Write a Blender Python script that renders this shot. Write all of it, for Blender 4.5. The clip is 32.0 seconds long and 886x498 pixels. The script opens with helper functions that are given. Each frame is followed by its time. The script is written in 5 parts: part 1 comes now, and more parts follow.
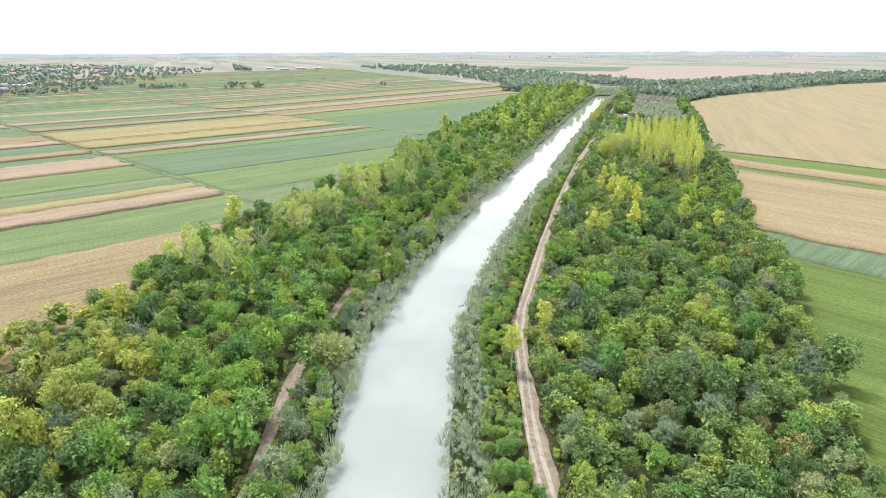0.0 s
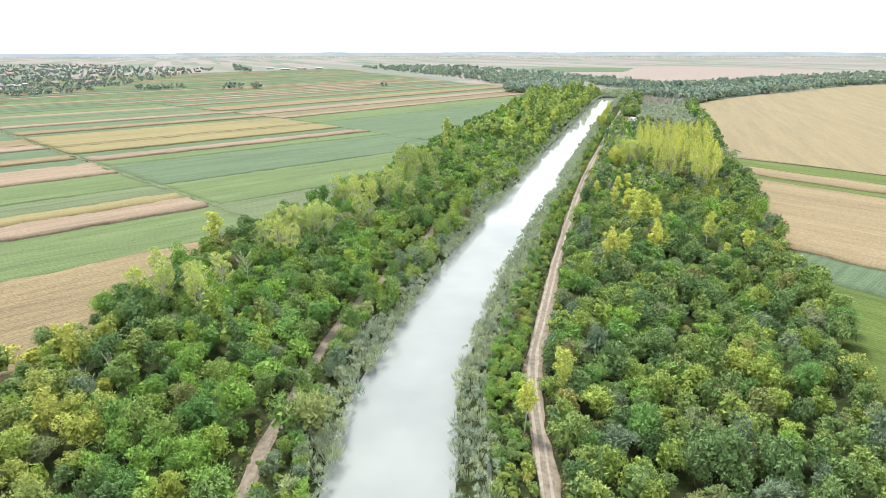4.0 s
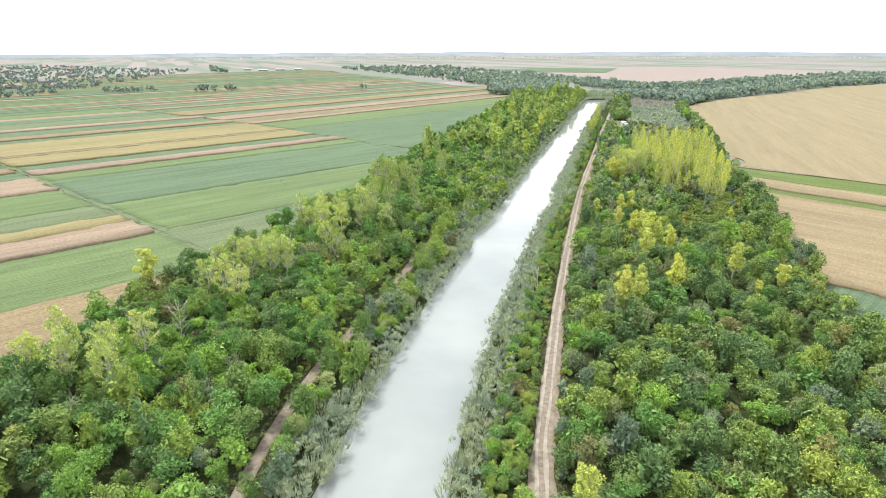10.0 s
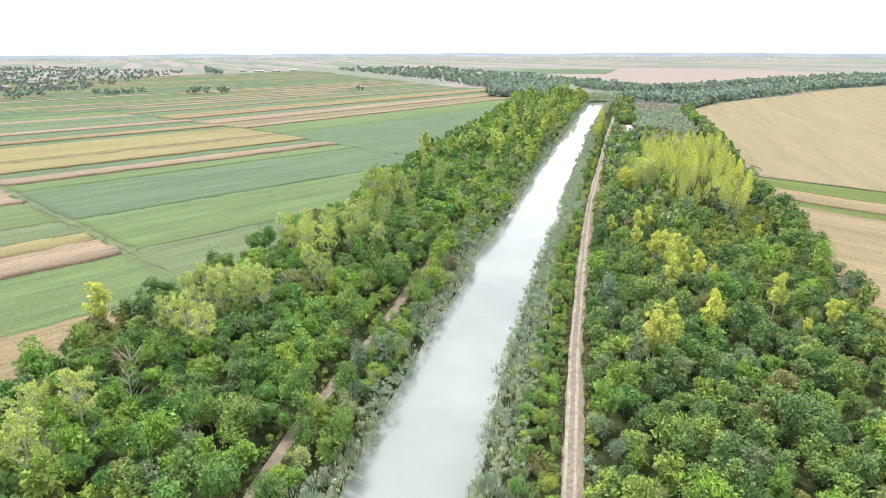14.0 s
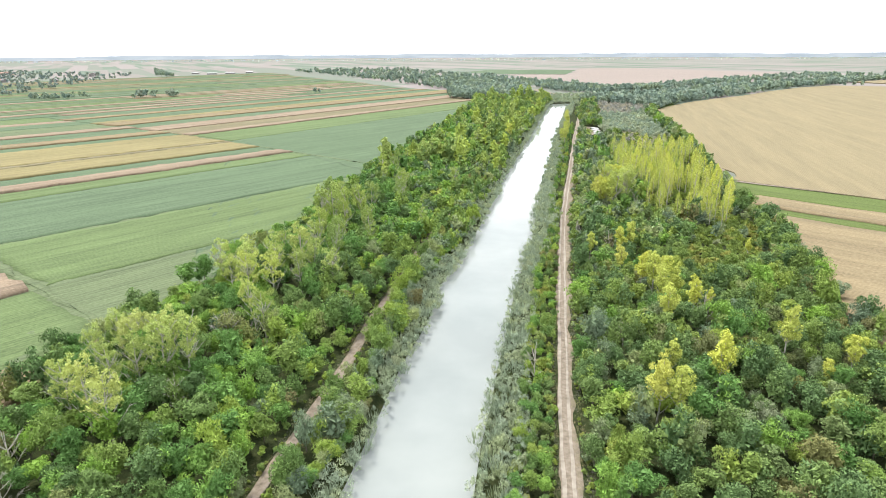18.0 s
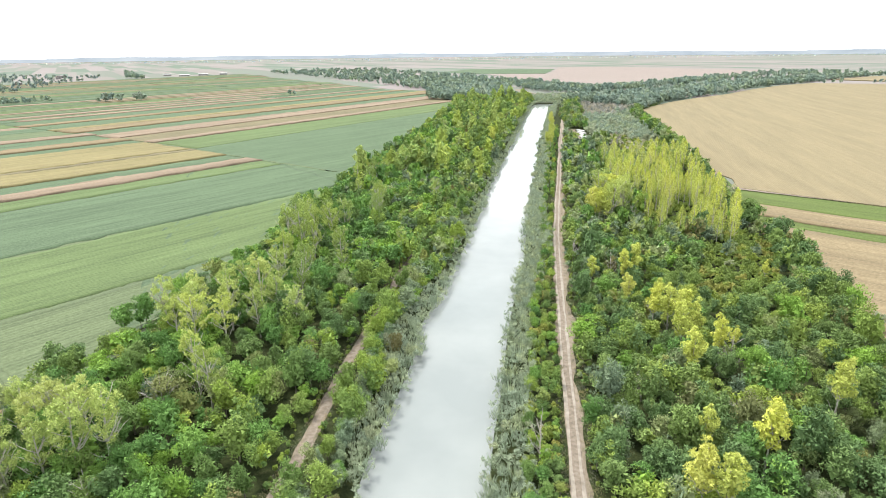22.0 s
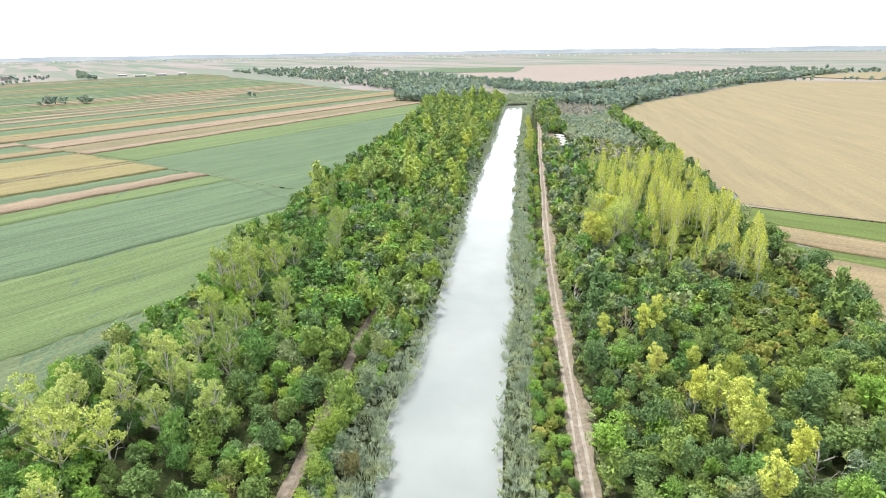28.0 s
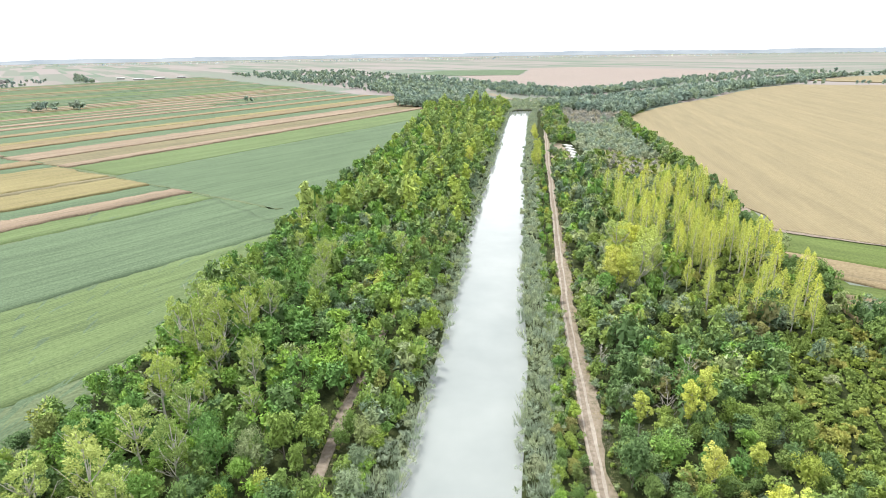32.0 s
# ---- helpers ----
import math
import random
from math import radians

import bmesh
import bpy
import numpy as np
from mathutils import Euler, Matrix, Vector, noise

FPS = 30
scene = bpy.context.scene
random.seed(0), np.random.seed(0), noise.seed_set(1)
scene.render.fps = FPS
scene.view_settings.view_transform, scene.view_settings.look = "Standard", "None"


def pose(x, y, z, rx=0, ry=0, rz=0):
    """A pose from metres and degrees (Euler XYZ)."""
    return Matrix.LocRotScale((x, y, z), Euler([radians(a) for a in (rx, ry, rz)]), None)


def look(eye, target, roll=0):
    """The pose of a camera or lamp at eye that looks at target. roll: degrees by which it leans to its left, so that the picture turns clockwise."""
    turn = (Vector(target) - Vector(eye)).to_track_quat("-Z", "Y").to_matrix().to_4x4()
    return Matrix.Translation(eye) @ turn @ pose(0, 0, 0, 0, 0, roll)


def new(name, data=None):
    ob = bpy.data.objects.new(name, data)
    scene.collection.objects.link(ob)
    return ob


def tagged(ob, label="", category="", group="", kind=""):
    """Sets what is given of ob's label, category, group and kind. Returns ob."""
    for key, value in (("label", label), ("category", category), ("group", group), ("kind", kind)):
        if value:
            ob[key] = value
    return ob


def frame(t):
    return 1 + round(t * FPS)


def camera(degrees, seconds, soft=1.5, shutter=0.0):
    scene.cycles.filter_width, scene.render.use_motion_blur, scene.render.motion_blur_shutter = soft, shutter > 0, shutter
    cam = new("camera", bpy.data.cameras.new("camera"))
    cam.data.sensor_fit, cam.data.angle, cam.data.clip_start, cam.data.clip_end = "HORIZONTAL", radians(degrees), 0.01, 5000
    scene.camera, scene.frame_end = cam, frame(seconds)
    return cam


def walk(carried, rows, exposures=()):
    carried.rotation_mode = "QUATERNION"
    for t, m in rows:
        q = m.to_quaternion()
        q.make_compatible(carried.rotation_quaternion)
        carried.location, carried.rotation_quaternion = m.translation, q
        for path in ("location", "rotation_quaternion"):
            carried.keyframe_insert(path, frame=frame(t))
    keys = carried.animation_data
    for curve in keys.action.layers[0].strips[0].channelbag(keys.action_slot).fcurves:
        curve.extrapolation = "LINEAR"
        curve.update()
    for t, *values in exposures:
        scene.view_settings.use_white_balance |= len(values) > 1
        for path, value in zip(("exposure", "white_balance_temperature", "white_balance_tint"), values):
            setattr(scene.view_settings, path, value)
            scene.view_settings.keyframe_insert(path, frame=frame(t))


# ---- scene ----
cam = camera(73.40, 32.0, soft=0.8)
PATH = [
    (0, (1.989, 4.706, 45.771), (0.671, 14.091, 42.582), -0.162),
    (1, (1.423, 8.274, 45.885), (0.098, 17.658, 42.694), -0.130),
    (2, (0.906, 11.889, 45.990), (-0.425, 21.272, 42.799), -0.110),
    (3, (0.413, 15.578, 46.103), (-0.921, 24.961, 42.912), -0.104),
    (3.5, (0.180, 17.465, 46.157), (-1.162, 26.847, 42.967), -0.102),
    (4.5, (-0.254, 21.248, 46.237), (-1.597, 30.630, 43.048), -0.093),
    (5.5, (-0.690, 24.982, 46.293), (-1.999, 34.370, 43.105), -0.080),
    (6, (-0.924, 26.808, 46.320), (-2.198, 36.200, 43.131), -0.074),
    (7, (-1.380, 30.407, 46.409), (-2.547, 39.813, 43.220), -0.054),
    (8, (-1.780, 34.236, 46.508), (-2.875, 43.651, 43.320), -0.056),
    (9, (-2.155, 38.386, 46.570), (-3.226, 47.803, 43.383), -0.087),
    (10, (-2.696, 42.588, 46.633), (-3.769, 52.006, 43.448), -0.128),
    (11, (-3.192, 46.722, 46.732), (-4.273, 56.140, 43.551), -0.129),
    (12, (-3.596, 50.768, 46.780), (-4.633, 60.193, 43.602), -0.120),
    (13, (-4.132, 54.832, 46.789), (-5.172, 64.258, 43.614), -0.114),
    (14, (-4.740, 58.873, 46.745), (-5.778, 68.299, 43.573), -0.120),
    (14.5, (-5.001, 60.909, 46.723), (-6.013, 70.339, 43.553), -0.124),
    (15.5, (-5.336, 65.048, 46.689), (-6.182, 74.497, 43.526), -0.136),
    (16.5, (-5.695, 69.292, 46.679), (-6.357, 78.757, 43.521), -0.165),
    (17, (-5.985, 71.458, 46.686), (-6.600, 80.926, 43.527), -0.192),
    (18, (-6.308, 75.984, 46.769), (-6.743, 85.461, 43.608), -0.280),
    (19, (-6.661, 80.442, 46.869), (-7.041, 89.920, 43.703), -0.360),
    (20, (-6.846, 84.839, 46.972), (-7.138, 94.319, 43.803), -0.434),
    (21, (-6.992, 89.212, 47.075), (-7.225, 98.693, 43.905), -0.529),
    (22, (-7.079, 93.628, 47.167), (-7.203, 103.111, 43.996), -0.621),
    (23, (-7.211, 98.176, 47.256), (-7.227, 107.659, 44.082), -0.682),
    (24, (-7.382, 102.801, 47.330), (-7.270, 112.281, 44.152), -0.712),
    (25, (-7.424, 107.591, 47.415), (-7.148, 117.066, 44.229), -0.727),
    (25.5, (-7.408, 110.017, 47.477), (-7.072, 119.489, 44.289), -0.737),
    (26.5, (-7.365, 114.921, 47.622), (-6.996, 124.390, 44.428), -0.758),
    (27.5, (-7.244, 119.833, 47.804), (-6.892, 129.300, 44.602), -0.776),
    (28, (-7.132, 122.268, 47.913), (-6.782, 131.734, 44.707), -0.783),
    (29, (-6.835, 127.158, 48.224), (-6.496, 136.622, 45.014), -0.788),
    (30, (-6.550, 132.032, 48.664), (-6.222, 141.498, 45.457), -0.798),
    (31, (-6.317, 136.930, 49.227), (-5.993, 146.399, 46.029), -0.821),
    (32, (-6.068, 141.867, 49.850), (-5.753, 151.342, 46.669), -0.854),
]
walk(cam, [(t, look(eye, target, roll)) for t, eye, target, roll in PATH])

# ---- world, sun, exposure ----
def make_world():
    w = bpy.data.worlds.new("overcast_sky")
    scene.world = w
    w.use_nodes = True
    nt = w.node_tree
    nt.nodes.clear()
    out = nt.nodes.new("ShaderNodeOutputWorld")
    bg_sky, bg_cloud = nt.nodes.new("ShaderNodeBackground"), nt.nodes.new("ShaderNodeBackground")
    sky = nt.nodes.new("ShaderNodeTexSky")
    sky.sky_type, sky.sun_disc = "NISHITA", False
    sky.sun_elevation, sky.sun_rotation = radians(61), radians(-42)
    bg_sky.inputs[1].default_value = 0.1
    nt.links.new(sky.outputs[0], bg_sky.inputs[0])
    co = nt.nodes.new("ShaderNodeTexCoord")
    mp = nt.nodes.new("ShaderNodeMapping")
    mp.inputs["Scale"].default_value = (1.6, 1.6, 4.0)
    nt.links.new(co.outputs["Generated"], mp.inputs[0])
    n = nt.nodes.new("ShaderNodeTexNoise")
    n.inputs["Scale"].default_value, n.inputs["Detail"].default_value, n.inputs["Roughness"].default_value = 1.7, 6, 0.55
    nt.links.new(mp.outputs[0], n.inputs["Vector"])
    ramp = nt.nodes.new("ShaderNodeValToRGB")
    ramp.color_ramp.elements[0].position, ramp.color_ramp.elements[0].color = 0.36, (0.58, 0.63, 0.69, 1)
    ramp.color_ramp.elements[1].position, ramp.color_ramp.elements[1].color = 0.62, (1.0, 1.0, 1.0, 1)
    nt.links.new(n.outputs[0], ramp.inputs[0])
    nt.links.new(ramp.outputs[0], bg_cloud.inputs[0])
    bg_cloud.inputs[1].default_value = CLOUD
    mix = nt.nodes.new("ShaderNodeMixShader")
    mix.inputs[0].default_value = 0.9
    nt.links.new(bg_sky.outputs[0], mix.inputs[1])
    nt.links.new(bg_cloud.outputs[0], mix.inputs[2])
    nt.links.new(mix.outputs[0], out.inputs[0])


CLOUD = 2.5
make_world()
sun_data = bpy.data.lights.new("sun", "SUN")
sun_data.energy, sun_data.angle, sun_data.color = 5.0, radians(10), (1.0, 0.96, 0.88)
sun = new("sun", sun_data)
sun.matrix_world = look((-40, 45, 110), (0, 0, 0))
scene.view_settings.exposure = 0.12


# ---- materials ----
class Nodes:
    """A small wrapper round a node material."""

    def __init__(self, name, rough=0.8, spec=0.3):
        self.mat = bpy.data.materials.new(name)
        self.mat.use_nodes = True
        self.nt = self.mat.node_tree
        self.bsdf = self.nt.nodes["Principled BSDF"]
        self.bsdf.inputs["Roughness"].default_value = rough
        self.bsdf.inputs["Specular IOR Level"].default_value = spec

    def add(self, kind, **vals):
        n = self.nt.nodes.new(kind)
        for k, v in vals.items():
            n.inputs[k].default_value = v
        return n

    def link(self, a, b):
        self.nt.links.new(a, b)

    def position(self, scale=(1, 1, 1), turn=0.0):
        g = self.nt.nodes.new("ShaderNodeNewGeometry")
        m = self.nt.nodes.new("ShaderNodeMapping")
        m.inputs["Rotation"].default_value = (0, 0, turn)
        m.inputs["Scale"].default_value = scale
        r = self.nt.nodes.new("ShaderNodeMapping")
        r.inputs["Rotation"].default_value = (0, 0, turn)
        m.inputs["Rotation"].default_value = (0, 0, 0)
        self.link(g.outputs["Position"], r.inputs[0])
        self.link(r.outputs[0], m.inputs[0])
        return m.outputs[0]

    def noise(self, vec, scale, detail=4, rough=0.6):
        n = self.add("ShaderNodeTexNoise", Scale=scale, Detail=detail, Roughness=rough)
        self.link(vec, n.inputs["Vector"])
        return n.outputs[0]

    def ramp(self, fac, *stops, mode="LINEAR"):
        r = self.nt.nodes.new("ShaderNodeValToRGB")
        r.color_ramp.interpolation = mode
        els = r.color_ramp.elements
        while len(els) < len(stops):
            els.new(0.5)
        for e, (p, c) in zip(els, stops):
            e.position, e.color = p, (*c, 1)
        self.link(fac, r.inputs[0])
        return r.outputs[0]

    def mix(self, fac, a, b, blend="MIX"):
        m = self.nt.nodes.new("ShaderNodeMix")
        m.data_type, m.blend_type = "RGBA", blend
        if isinstance(fac, float):
            m.inputs[0].default_value = fac
        else:
            self.link(fac, m.inputs[0])
        for v, i in ((a, 6), (b, 7)):
            if isinstance(v, tuple):
                m.inputs[i].default_value = (*v, 1)
            else:
                self.link(v, m.inputs[i])
        return m.outputs[2]

    def colour(self, socket):
        self.link(socket, self.bsdf.inputs["Base Color"])
        return self

    def bump(self, fac, strength, distance):
        b = self.add("ShaderNodeBump", Strength=strength, Distance=distance)
        self.link(fac, b.inputs["Height"])
        self.link(b.outputs[0], self.bsdf.inputs["Normal"])
        return self


def mul(c, k):
    return tuple(v * k for v in c)


def leaf_material(name, base, spread=0.3, warm=(0.24, 0.22, 0.05), warm_share=0.08, cell=0.0, vary=1.0):
    """Foliage: each spray and each plant differs a little in hue and value. cell: the size of one plant in a joined stand."""
    m = Nodes(name, 0.65, 0.16)
    geo = m.nt.nodes.new("ShaderNodeNewGeometry")
    if cell:
        v = m.add("ShaderNodeTexVoronoi", Scale=1 / cell)
        m.link(m.position((1, 1, 0.25)), v.inputs["Vector"])
        sep = m.nt.nodes.new("ShaderNodeSeparateColor")
        m.link(v.outputs["Color"], sep.inputs[0])
        one, two = sep.outputs[0], sep.outputs[1]
    else:
        inf = m.nt.nodes.new("ShaderNodeObjectInfo")
        w = m.nt.nodes.new("ShaderNodeTexWhiteNoise")
        w.noise_dimensions = "1D"
        m.link(inf.outputs["Random"], w.inputs["W"])
        one, two = inf.outputs["Random"], w.outputs["Value"]
    leaf = m.ramp(geo.outputs["Random Per Island"], (0.0, mul(base, 1 - spread)), (0.75, mul(base, 1 + 0.4 * spread)), (1.0, mul(base, 1 + 1.5 * spread)))
    plant = m.ramp(one, (0.0, (0.56, 0.66, 0.74)), (0.3, (0.8, 0.88, 0.98)), (0.6, (1.02, 1.02, 0.94)), (0.85, (1.2, 1.15, 0.86)), (1.0, (1.3, 1.24, 0.82)))
    col = m.mix(vary, leaf, plant, "MULTIPLY")
    hot = m.ramp(two, (max(0.0, 1 - warm_share - 0.02), (0, 0, 0)), (1 - warm_share * 0.5, (0.75, 0.75, 0.75)))
    col = m.mix(hot, col, warm)
    m.colour(col)
    t = m.add("ShaderNodeBsdfTranslucent")
    m.link(col, t.inputs[0])
    mx = m.nt.nodes.new("ShaderNodeMixShader")
    mx.inputs[0].default_value = 0.06
    m.link(m.bsdf.outputs[0], mx.inputs[1])
    m.link(t.outputs[0], mx.inputs[2])
    m.link(mx.outputs[0], m.nt.nodes["Material Output"].inputs[0])
    return m.mat


TINTS = {  # kind: name, base colour, warm tint, share of warm plants, plant size in stands
    "bush": ("dark_green_leaves", (0.141, 0.215, 0.069), (0.191, 0.192, 0.071), 0.05, 4.0),
    "acacia": ("fresh_green_leaves", (0.156, 0.275, 0.065), (0.336, 0.373, 0.076), 0.05, 4.0),
    "hazel": ("mid_green_leaves", (0.194, 0.280, 0.072), (0.189, 0.149, 0.073), 0.05, 4.0),
    "willow": ("grey_green_leaves", (0.215, 0.266, 0.147), (0.244, 0.265, 0.167), 0.04, 4.0),
    "golden": ("yellowing_acacia_leaves", (0.27, 0.31, 0.08), (0.38, 0.39, 0.09), 0.25, 4.0),
    "yellow": ("yellow_green_leaves", (0.475, 0.51, 0.112), (0.5, 0.505, 0.13), 0.2, 4.0),
    "poplar": ("pale_poplar_leaves", (0.28, 0.36, 0.1), (0.36, 0.43, 0.13), 0.25, 6.0),
    "pale": ("pale_silver_poplar_leaves", (0.4, 0.47, 0.135), (0.44, 0.48, 0.16), 0.3, 6.0),
    "reed": ("reed_blades", (0.31, 0.365, 0.25), (0.34, 0.37, 0.22), 0.06, 2.2),
    "scrub": ("low_scrub_leaves", (0.2, 0.262, 0.062), (0.33, 0.31, 0.085), 0.12, 3.0),
    "straw": ("dry_grass_blades", (0.31, 0.262, 0.195), (0.27, 0.28, 0.14), 0.3, 1.5),
    # far, haze and village: aerial haze painted into pale blue-grey leaf colours
    "far": ("haze_tinted_wood_leaves", (0.225, 0.29, 0.225), (0.29, 0.335, 0.26), 0.08, 9.0),
    "haze": ("haze_paled_farthest_leaves", (0.5, 0.58, 0.62), (0.52, 0.58, 0.62), 0.02, 60.0),
    "village": ("haze_tinted_garden_leaves", (0.22, 0.275, 0.24), (0.26, 0.3, 0.25), 0.1, 8.0),
    "silver": ("silver_willow_leaves", (0.3, 0.36, 0.26), (0.33, 0.36, 0.24), 0.2, 6.0),
    "twiggy": ("bare_grey_twigs", (0.36, 0.345, 0.3), (0.36, 0.36, 0.26), 0.15, 5.0),
    "elm": ("elm_leaves", (0.144, 0.215, 0.071), (0.186, 0.166, 0.072), 0.04, 4.0),
    "hawthorn": ("hawthorn_leaves", (0.197, 0.270, 0.078), (0.223, 0.195, 0.072), 0.06, 4.0),
}
LEAF = {k: leaf_material(n, c, 0.24, w, s, vary={"pale": 0.4, "yellow": 0.4, "poplar": 0.5, "scrub": 0.55}.get(k, 1.0)) for k, (n, c, w, s, _) in TINTS.items()}
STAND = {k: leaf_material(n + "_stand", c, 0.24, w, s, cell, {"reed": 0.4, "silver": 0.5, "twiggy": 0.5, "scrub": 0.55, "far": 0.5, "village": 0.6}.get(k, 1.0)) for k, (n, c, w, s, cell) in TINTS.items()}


def bark_material(name, a, b):
    m = Nodes(name, 0.85, 0.2)
    n = m.noise(m.position((1, 1, 0.3)), 9.0)
    return m.colour(m.ramp(n, (0.3, a), (0.7, b))).bump(n, 0.4, 0.03).mat


BARK = bark_material("grey_brown_bark", (0.09, 0.075, 0.055), (0.22, 0.2, 0.165))
PALEBARK = bark_material("pale_poplar_bark", (0.26, 0.25, 0.21), (0.5, 0.48, 0.43))
DEADWOOD = bark_material("bleached_dead_wood", (0.3, 0.27, 0.24), (0.5, 0.47, 0.43))


def crop_material(name, a, b, row=0.75, turn=0.0, patchy=(0.8, 1.15), depth=0.12, tuft=1.6, streak=1.0):
    """A field seen from above: rows along one direction, broken by clumps and by large pale and dark patches."""
    m = Nodes(name, 0.9, 0.1)
    flat = m.position((1, 1, 1))
    clump = m.noise(flat, tuft, 4, 0.7)
    big = m.noise(m.position((0.012, 0.16, 1), turn), 1.0, 5, 0.65)
    wav = m.add("ShaderNodeTexWave", Scale=1 / row / 3.14, Distortion=1.4, Detail=2.0)
    wav.bands_direction = "Y"
    wav.inputs["Detail Scale"].default_value = 1.2
    m.link(m.position((1, 1, 1), turn), wav.inputs["Vector"])
    col = m.ramp(clump, (0.28, a), (0.72, b))
    lines = m.ramp(wav.outputs["Color"], (0.0, (0.72, 0.72, 0.7)), (1.0, (1.12, 1.1, 1.08)))
    col = m.mix(0.35, col, lines, "MULTIPLY")
    col = m.mix(1.0, col, m.ramp(big, (0.3, mul((1, 1, 1), patchy[0])), (0.7, mul((1.0, 0.99, 0.97), patchy[1]))), "MULTIPLY")
    fine = m.noise(m.position((0.035, 0.75, 1), turn), 1.0, 5, 0.7)
    col = m.mix(streak, col, m.ramp(fine, (0.3, (0.76, 0.77, 0.76)), (0.5, (1.0, 1.0, 1.0)), (0.7, (1.18, 1.17, 1.15))), "MULTIPLY")
    h = m.mix(0.5, clump, wav.outputs["Color"])
    return m.colour(col).bump(h, 0.45, depth).mat


A1 = math.atan2(0.7519, 0.6261)
A3 = math.atan2(-0.6398, 0.7481)
CROP = {
    "corn": crop_material("dry_corn", (0.118, 0.092, 0.054), (0.225, 0.182, 0.112), 0.8, -A1),
    "corn_pink": crop_material("ripe_corn_tassels", (0.15, 0.112, 0.08), (0.255, 0.205, 0.155), 0.8, -A1),
    "corn_yellow": crop_material("yellow_corn", (0.135, 0.12, 0.058), (0.232, 0.202, 0.105), 0.8, -A1),
    "green": crop_material("green_beet_field", (0.058, 0.090, 0.052), (0.108, 0.152, 0.092), 0.6, -A1, (0.82, 1.15)),
    "bright": crop_material("bright_clover_field", (0.069, 0.104, 0.043), (0.123, 0.165, 0.076), 0.9, -A1, (0.8, 1.18)),
    "grass": crop_material("rough_grass_field", (0.074, 0.099, 0.052), (0.130, 0.161, 0.092), 1.2, -A1, (0.8, 1.15)),
    "brown": crop_material("weedy_stubble", (0.11, 0.1, 0.06), (0.18, 0.16, 0.1), 1.0, -A1),
    "wheat": crop_material("dry_maize_sea", (0.17, 0.143, 0.086), (0.226, 0.193, 0.122), 0.9, -1.35, (0.86, 1.1), 0.25, 1.2, 0.35),
    "corn_r": crop_material("dry_maize_strip", (0.145, 0.115, 0.068), (0.245, 0.2, 0.128), 0.8, -A3, streak=0.6),
    "green_r": crop_material("green_strip", (0.06, 0.09, 0.024), (0.115, 0.147, 0.05), 0.8, -A3),
    "lush": crop_material("lush_green_crop", (0.05, 0.084, 0.02), (0.098, 0.132, 0.038), 0.8, -A3, (0.78, 1.2)),
    "meadow": crop_material("dry_meadow", (0.125, 0.135, 0.075), (0.2, 0.2, 0.12), 1.5, 0.3, (0.8, 1.15), 0.2, 0.6, 0.4),
    "pink": crop_material("pale_ploughland", (0.195, 0.165, 0.15), (0.24, 0.205, 0.188), 4.0, 0.6, (0.93, 1.05)),
}


def ground_material():
    """Far plain: long parcels of stubble, plough and green crop, haze painted into their colours."""
    m = Nodes("haze_greyed_parcels", 0.95, 0.05)
    vec = m.position((1 / 45, 1 / 420, 0), -0.55)
    v = m.add("ShaderNodeTexVoronoi", Scale=1.0, Randomness=0.75)
    v.distance = "CHEBYCHEV"
    m.link(vec, v.inputs["Vector"])
    sep = m.nt.nodes.new("ShaderNodeSeparateColor")
    m.link(v.outputs["Color"], sep.inputs[0])
    col = m.ramp(sep.outputs[0], (0.0, (0.131, 0.149, 0.124)), (0.2, (0.181, 0.166, 0.156)), (0.4, (0.105, 0.134, 0.105)),
                 (0.55, (0.191, 0.172, 0.166)), (0.72, (0.134, 0.145, 0.124)), (0.86, (0.168, 0.156, 0.145)), mode="CONSTANT")
    n = m.noise(m.position((1, 1, 1)), 0.02, 5)
    col = m.mix(1.0, col, m.ramp(n, (0.3, (1.074, 1.074, 1.074)), (0.7, (1.1, 1.1, 1.1))), "MULTIPLY")
    return m.colour(col).mat


def floor_material():
    m = Nodes("shade_darkened_weeds", 0.95, 0.05)
    p = m.position()
    # weedy soil, its colour darkened further for the shade between crowns
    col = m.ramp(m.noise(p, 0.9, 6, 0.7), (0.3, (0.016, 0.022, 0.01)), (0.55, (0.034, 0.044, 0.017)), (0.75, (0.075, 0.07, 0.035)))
    return m.colour(col).bump(m.noise(p, 2.5, 5), 0.8, 0.3).mat


def dirt_material():
    m = Nodes("dry_dirt_track", 0.95, 0.08)
    p = m.position()
    n = m.noise(p, 1.4, 6, 0.65)
    col = m.ramp(n, (0.3, (0.12, 0.1, 0.075)), (0.5, (0.185, 0.155, 0.125)), (0.7, (0.25, 0.215, 0.178)))
    return m.colour(col).bump(m.noise(p, 5.0, 5), 0.5, 0.06).mat


def rut_material():
    m = Nodes("pale_packed_ruts", 0.95, 0.05)
    p = m.position()
    col = m.ramp(m.noise(p, 0.7, 6, 0.7), (0.3, (0.19, 0.165, 0.135)), (0.5, (0.265, 0.235, 0.2)), (0.7, (0.33, 0.3, 0.26)))
    return m.colour(col).bump(m.noise(p, 6.0, 4), 0.4, 0.04).mat


def verge_material():
    m = Nodes("trampled_dry_grass", 0.95, 0.05)
    p = m.position()
    n = m.noise(p, 0.8, 6, 0.7)
    col = m.ramp(n, (0.3, (0.12, 0.11, 0.07)), (0.5, (0.2, 0.168, 0.13)), (0.7, (0.26, 0.218, 0.175)))
    return m.colour(col).bump(m.noise(p, 4.0, 5), 0.6, 0.12).mat


